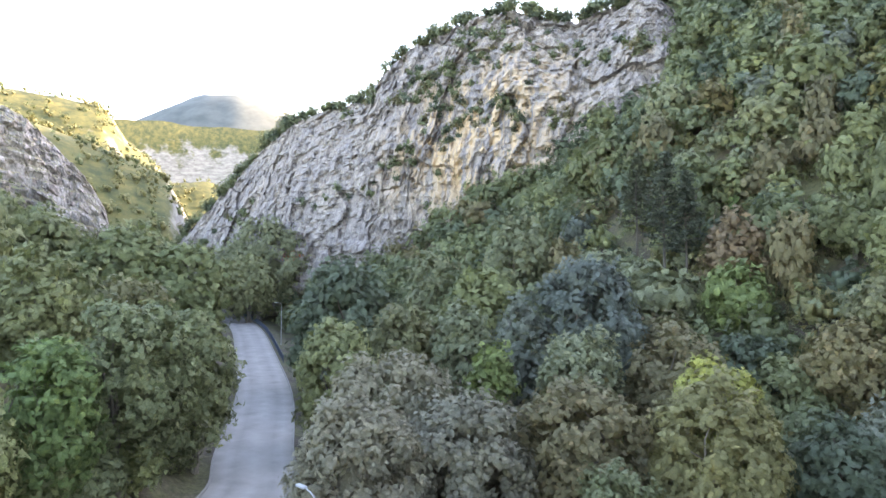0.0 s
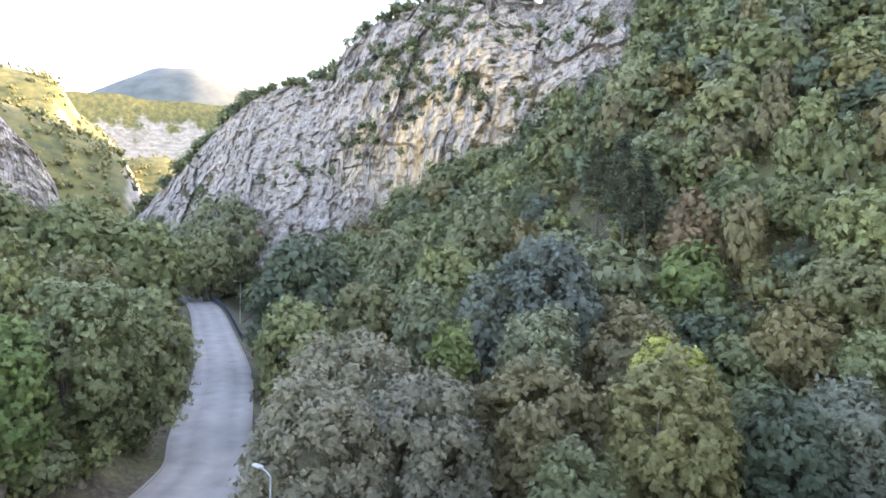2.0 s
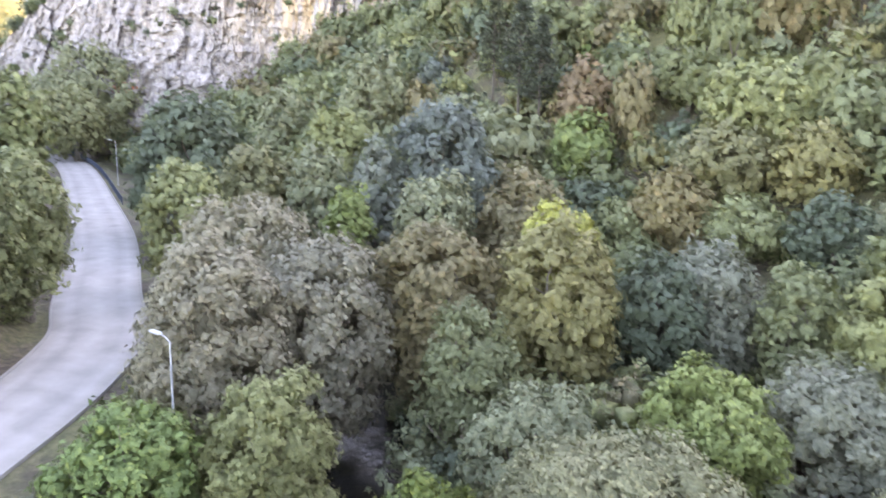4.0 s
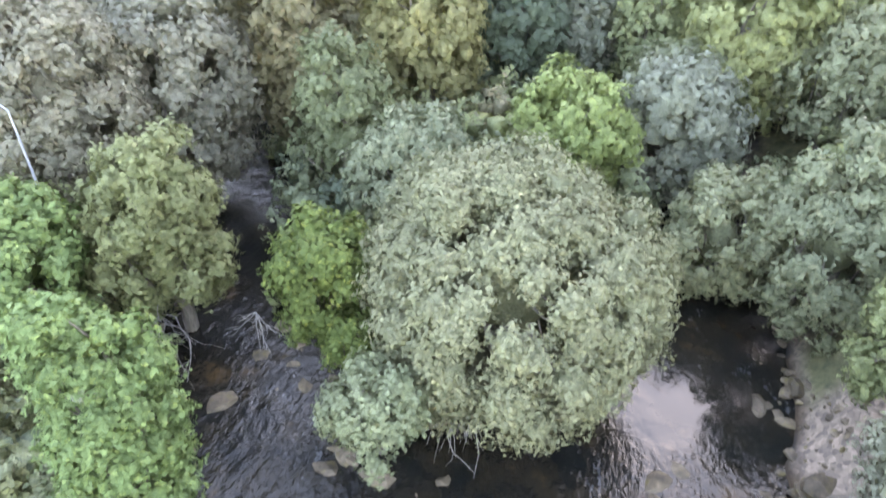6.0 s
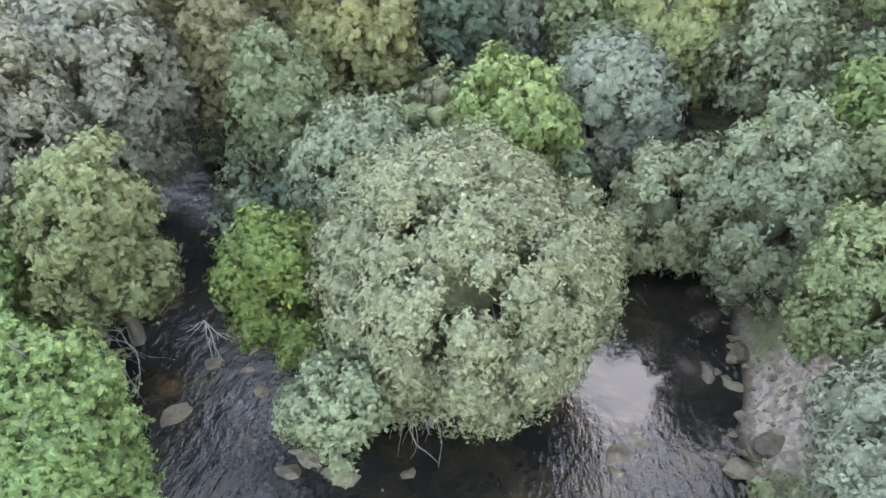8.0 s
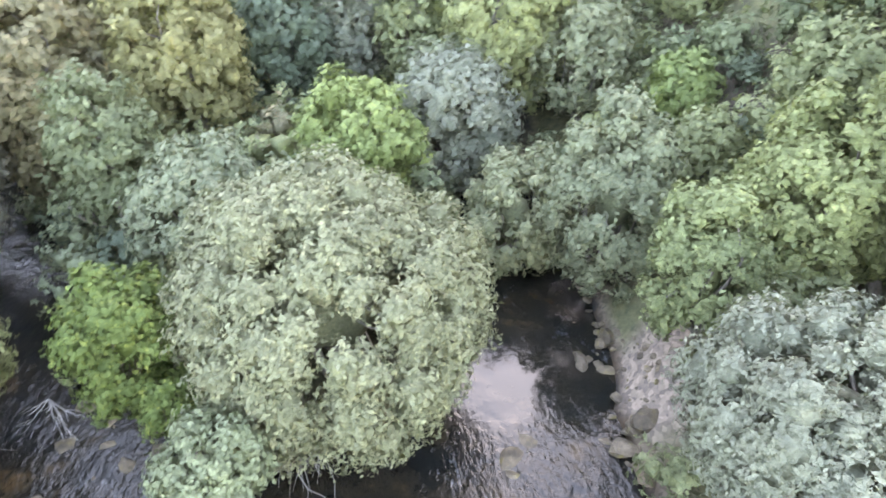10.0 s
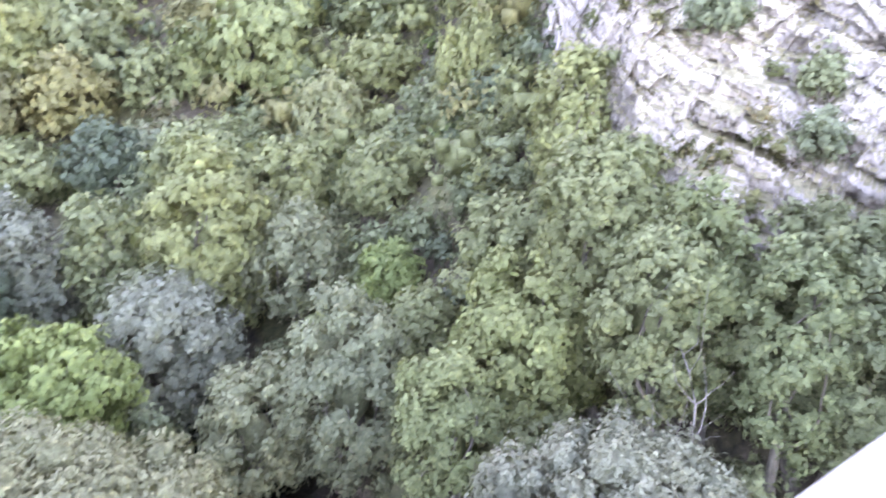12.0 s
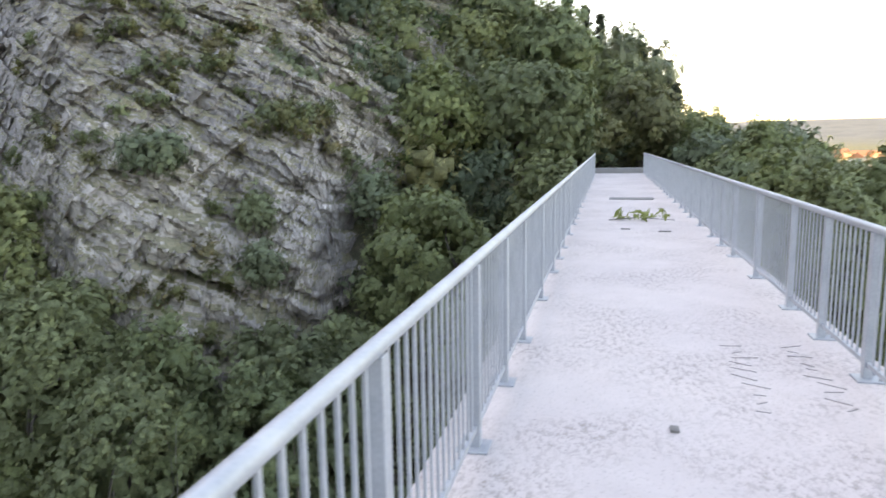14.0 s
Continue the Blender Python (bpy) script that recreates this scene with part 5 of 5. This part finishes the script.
# ---- stones in and along the river ----
def stone_mesh(seed, flat):
    bm = bmesh.new()
    bmesh.ops.create_icosphere(bm, subdivisions=2, radius=1.0)
    co = np.array([v.co[:] for v in bm.verts])
    rng = np.random.default_rng(seed)                  # broken faces with worn edges
    face = rng.normal(size=(11, 3))
    face /= np.linalg.norm(face, axis=1, keepdims=True)
    reach = rng.uniform(0.55, 0.95, 11) / np.maximum(co @ face.T, 0.05)
    cut = np.minimum(-np.log(np.exp(-9 * np.minimum(reach, 3)).sum(1)) / 9, 1.25) * (0.85 + 0.35 * fbm(co * 2.2 + seed, 3, seed))
    for v, k in zip(bm.verts, cut):
        v.co = Vector((v.co.x * k * 1.2, v.co.y * k, v.co.z * k * flat))
    me = bpy.data.meshes.new("river_stone")
    bm.to_mesh(me)
    bm.free()
    me.materials.append(STONE_M)
    return me


STONES = [stone_mesh(i + 1, 0.55 + 0.07 * (i % 4)) for i in range(7)]


def stone(x, y, r, turn, i, big=False):
    z = max(land_at(x, y), WATER - 0.3)
    ob = new("river_stone", STONES[i % len(STONES)])
    ob.matrix_basis = pose(x, y, z + r * 0.12, 0, 0, turn) @ Matrix.Diagonal((r, r, r, 1))
    return tagged(ob, "large brown-grey boulder standing in the shallow river" if big else "brown-grey limestone boulder at the river's edge", "stone", "stones of the river")


for i, (x, y, r) in enumerate(((-3.0, 14.2, 0.55), (4.3, 15.4, 0.7), (5.2, 15.9, 0.5), (-11.8, 18.9, 0.5), (-11.6, 18.3, 0.4), (-10.1, 18.5, 0.5), (-9.4, 17.6, 0.45), (0.8, 12.3, 0.4), (-6.0, 12.6, 0.45), (-1.7, 13.9, 0.35), (-2.3, 13.7, 0.25),
                                (0.6, 14.3, 0.3), (-0.6, 13.0, 0.3), (8.4, 19.5, 0.42), (8.7, 21.0, 0.4), (9.3, 19.0, 0.48))):
    stone(x, y, r, i * 47.0, i, True)
rng_s = np.random.default_rng(3)
for cx, cy, spread, count in ((-10.9, 19.4, 0.9, 18), (-10.5, 21.3, 0.7, 8), (-15.2, 18.4, 1.0, 14), (-13.5, 15.2, 0.7, 8), (-12.4, 13.7, 0.8, 10), (-6.8, 14.6, 0.9, 16), (-2.0, 14.0, 1.0, 10), (9.4, 20.6, 0.9, 12), (4.6, 15.5, 0.5, 5), (8.6, 15.0, 0.8, 12)):
    for _ in range(count):
        stone(float(cx + rng_s.normal() * spread * 0.7), float(cy + rng_s.normal() * spread), float(0.14 + 0.55 * rng_s.random() ** 2.0), float(rng_s.uniform(0, 360)), int(rng_s.integers(7)))
for _ in range(70):
    stone(float(rng_s.normal(10.2, 1.0)), float(rng_s.normal(17.6, 2.0)), float(0.06 + 0.2 * rng_s.random() ** 2), float(rng_s.uniform(0, 360)), int(rng_s.integers(7)))
made = 0
while made < 190:
    x, y = float(rng_s.uniform(-21, 14)), float(rng_s.uniform(8, 34))
    e = sample(BED_GRID, x, y)
    if not -0.3 < e < 1.7 or rng_s.random() < (0.55 if y > 22 else 0):
        continue
    stone(x, y, float(0.12 + 0.5 * rng_s.random() ** 2.2), float(rng_s.uniform(0, 360)), int(rng_s.integers(7)))
    made += 1


# ---- dead wood ----
def dead_branches(name, base, way, reach, n, seed, label, thick=0.05, sub=3):
    """A spray of bare grey branches from base along way."""
    rng = np.random.default_rng(seed)
    base, way = np.array(base, float), np.array(way, float)
    root = tagged(new(name), label, "dead wood")
    root.location = tuple(base)
    for _ in range(n):
        tip = way * reach * rng.uniform(0.55, 1.1) + rng.normal(scale=0.28 * reach, size=3)
        p, r = limb((0, 0, 0), tip, thick * rng.uniform(0.6, 1.1), 0.01, rng, 0.12, 7)
        pieces = [tube_arrays(p, r, 5)]
        for _ in range(sub):
            k = int(rng.integers(2, 6))
            q, rr = limb(p[k], p[k] + (tip * 0.35 + rng.normal(scale=0.16 * reach, size=3)), r[k] * 0.7, 0.006, rng, 0.1, 5)
            pieces.append(tube_arrays(q, rr, 4))
        v, f = join_arrays(pieces)
        child("branch", mesh_np("branch", v, f, DEAD, True), root)
    return root


dead_branches("dead_branches", (-16.4, 18.6, -16.7), (0.62, -0.7, -0.3), 2.8, 18, 1, "tangle of bare grey branches hanging over the bank", 0.035)
dead_branches("dead_branches", (-2.7, 17.4, -17.0), (0.1, -0.8, -0.42), 2.0, 14, 2, "tangle of dead grey branches at the island's tip")
dead_branches("dead_branches", (-12.4, 20.0, -17.2), (0.2, -0.6, -0.6), 1.6, 8, 3, "bare roots hanging from the river bank", 0.03)
dead_branches("dead_branches", (-16.8, 18.7, -17.0), (-0.5, 0.5, 0.75), 3.8, 3, 5, "leaning bare grey trunks above the river bank", 0.15, 4)
dead_branches("dead_tree", (16.2, 11.9, land_at(16.2, 11.9)), (-0.02, 0.05, 1.0), 5.2, 7, 7, "bare grey dead tree with forked broken limbs", 0.07, 5)


# ---- odds and ends on the deck ----
def fallen_frond():
    """A cut branch with yellow-green leaflets lying on the deck."""
    root = tagged(new("fallen_branch"), "fallen leafy branch with yellow-green leaflets on the deck", "branch")
    root.location = (15.7, -1.5, 0.012)
    rng = np.random.default_rng(4)
    v, f = tube_arrays([(0.0, 0.75, 0.01), (0.15, 0.2, 0.05), (0.1, -0.6, 0.01)], [0.012, 0.01, 0.005], 6)
    child("twig", mesh_np("twig", v, f, DEAD), root)
    t = rng.uniform(-0.55, 0.6, 40)
    pos_ = np.stack([0.1 + rng.uniform(-0.2, 0.3, 40), t, rng.uniform(0.02, 0.2, 40)], -1)
    v, f = leaf_quads(pos_, rng.normal(scale=0.6, size=(40, 3)) + np.array([-0.6, 0, 0.8]), 0.26, 0.07, rng)
    child("leaves", mesh_np("leaves", v, f, LEAF["yellow"]), root)


fallen_frond()
bm = box(bmesh.new(), 21.2, -2.0, 0.002, 21.75, -0.75, 0.03, 0.006)
me = bpy.data.meshes.new("joint_cover")
bm.to_mesh(me)
bm.free()
me.materials.append(KERB_M)
tagged(new("joint_cover", me), "grey steel-edged strip across the concrete deck", "strip")
for x, y, w in ((14.0, -1.75, 0.22), (14.3, -1.05, 0.18), (4.85, -1.12, 0.05)):
    bm = box(bmesh.new(), x - 0.04, y - w / 2, 0.001, x + 0.04, y + w / 2, 0.018, 0.005)
    me = bpy.data.meshes.new("debris")
    bm.to_mesh(me)
    bm.free()
    me.materials.append(DEAD)
    tagged(new("debris", me), "small grey chip of debris lying on the deck", "debris")
bm = box(bmesh.new(), 38.2, -2.75, -0.4, 38.6, 0.25, 0.28, 0.03)
me = bpy.data.meshes.new("end_wall")
bm.to_mesh(me)
bm.free()
me.materials.append(KERB_M)
tagged(new("end_wall", me), "low grey concrete wall closing the bridge's end", "wall", kind="structure")

# ---- beyond the bridge's end ----
for az, d, h in ((87.0, 92, 17), (88.4, 96, 16), (89.6, 90, 15), (90.8, 97, 15), (91.8, 92, 14), (92.8, 98, 14), (93.8, 94, 13), (94.7, 99, 12.5), (95.3, 92, 9)):
    a = math.radians(az)
    x, y = math.sin(a) * d, math.cos(a) * d
    z = land_at(x, y)
    t = pine_thing(min(h, 1.6 + d * math.tan(radians(h * 0.66)) - z), 2.5, 3000, 0.55, next(seeds), 0.1)
    t.location = (x, y, z)
    tagged(t, "dark conifer on the skyline beyond the bridge", "tree", "conifers beyond the bridge")
for az, d, top, r, kind in ((97.5, 50, 1.2, 2.2, "leafy"), (99, 46, 0.9, 2.6, "bush"), (101, 42, 1.1, 3.0, "leafy"), (103, 47, 1.3, 3.0, "bush"), (104, 36, 0.2, 2.6, "ash"), (106, 41, 1.0, 3.2, "leafy"), (108, 33, -0.4, 2.6, "ash"), (110, 30, -1.0, 2.6, "leafy"),
                            (111, 38, 0.6, 3.0, "ash"), (98, 62, 1.8, 3.0, "ash"), (113, 32, -0.6, 3.0, "leafy"), (107, 27, -1.6, 2.0, "ash"), (100, 34, -0.9, 2.0, "ash"), (96.6, 56, 2.4, 2.4, "leafy"), (103, 29, -1.4, 1.8, "leafy")):
    a = math.radians(az)
    plant(kind, math.sin(a) * d, math.cos(a) * d, 1.6 + d * math.tan(radians(top)) - r * 0.9, r, r * 0.9)


def scratched_marks():
    """Faint dark strokes on the concrete, too worn to be read."""
    rng = np.random.default_rng(12)
    root = tagged(new("worn_marks"), "worn dark strokes scratched on the concrete deck", "marking")
    root.location = (0, 0, 0.004)
    faint = concrete_material("worn_stroke", (0.38, 0.35, 0.34))
    for row, y0 in enumerate((-1.72, -2.2)):
        for i in range(10):
            x, y = 5.25 + 0.155 * i + rng.uniform(-0.03, 0.03) + 0.1 * row, y0 + rng.uniform(-0.05, 0.05)
            w = rng.uniform(0.03, 0.1)
            bm = box(bmesh.new(), x, y - w, -0.002, x + rng.uniform(0.008, 0.014), y + w, 0.001)
            bmesh.ops.rotate(bm, cent=(x, y, 0), matrix=Matrix.Rotation(rng.uniform(-0.8, 0.8), 3, "Z"), verts=bm.verts)
            part("stroke", bm, faint, root)


scratched_marks()


def house(x, y, z, turn, w=9.0, l=12.0, h=5.5):
    """A small house with pale walls and an orange tiled gable roof, far off in the plain."""
    root = tagged(new("house"), "small pale house with orange tiled roof in the plain", "house", "houses in the plain")
    part("wall", box(bmesh.new(), -l / 2, -w / 2, -2.0, l / 2, w / 2, h), WALL_M, root)
    bm = bmesh.new()
    o = 0.5
    v = [bm.verts.new(p) for p in ((-l / 2 - o, -w / 2 - o, h - 0.1), (l / 2 + o, -w / 2 - o, h - 0.1), (l / 2 + o, w / 2 + o, h - 0.1), (-l / 2 - o, w / 2 + o, h - 0.1), (-l / 2 - o, 0, h + 2.8), (l / 2 + o, 0, h + 2.8))]
    for f in ((0, 1, 5, 4), (2, 3, 4, 5), (0, 4, 3), (1, 2, 5), (3, 2, 1, 0)):
        bm.faces.new([v[i] for i in f])
    part("roof", bm, ROOF_M, root)
    for i in (-1, 1):
        for j in (-0.28, 0.28):
            part("window", box(bmesh.new(), j * l - 0.5, i * w / 2 - 0.03, 1.2, j * l + 0.5, i * w / 2 + 0.03, 2.6), FENCE_M, root)
    root.matrix_basis = pose(x, y, z, 0, 0, turn)


for az, d, turn in ((107.0, 420, 20), (108.0, 470, 70), (109.2, 440, 35), (110.0, 500, 10), (106.3, 520, 50), (111.5, 450, 80)):
    a = math.radians(az)
    x, y = math.sin(a) * d, math.cos(a) * d
    house(x, y, float(land(np.array([x]), np.array([y]))[0]), turn)
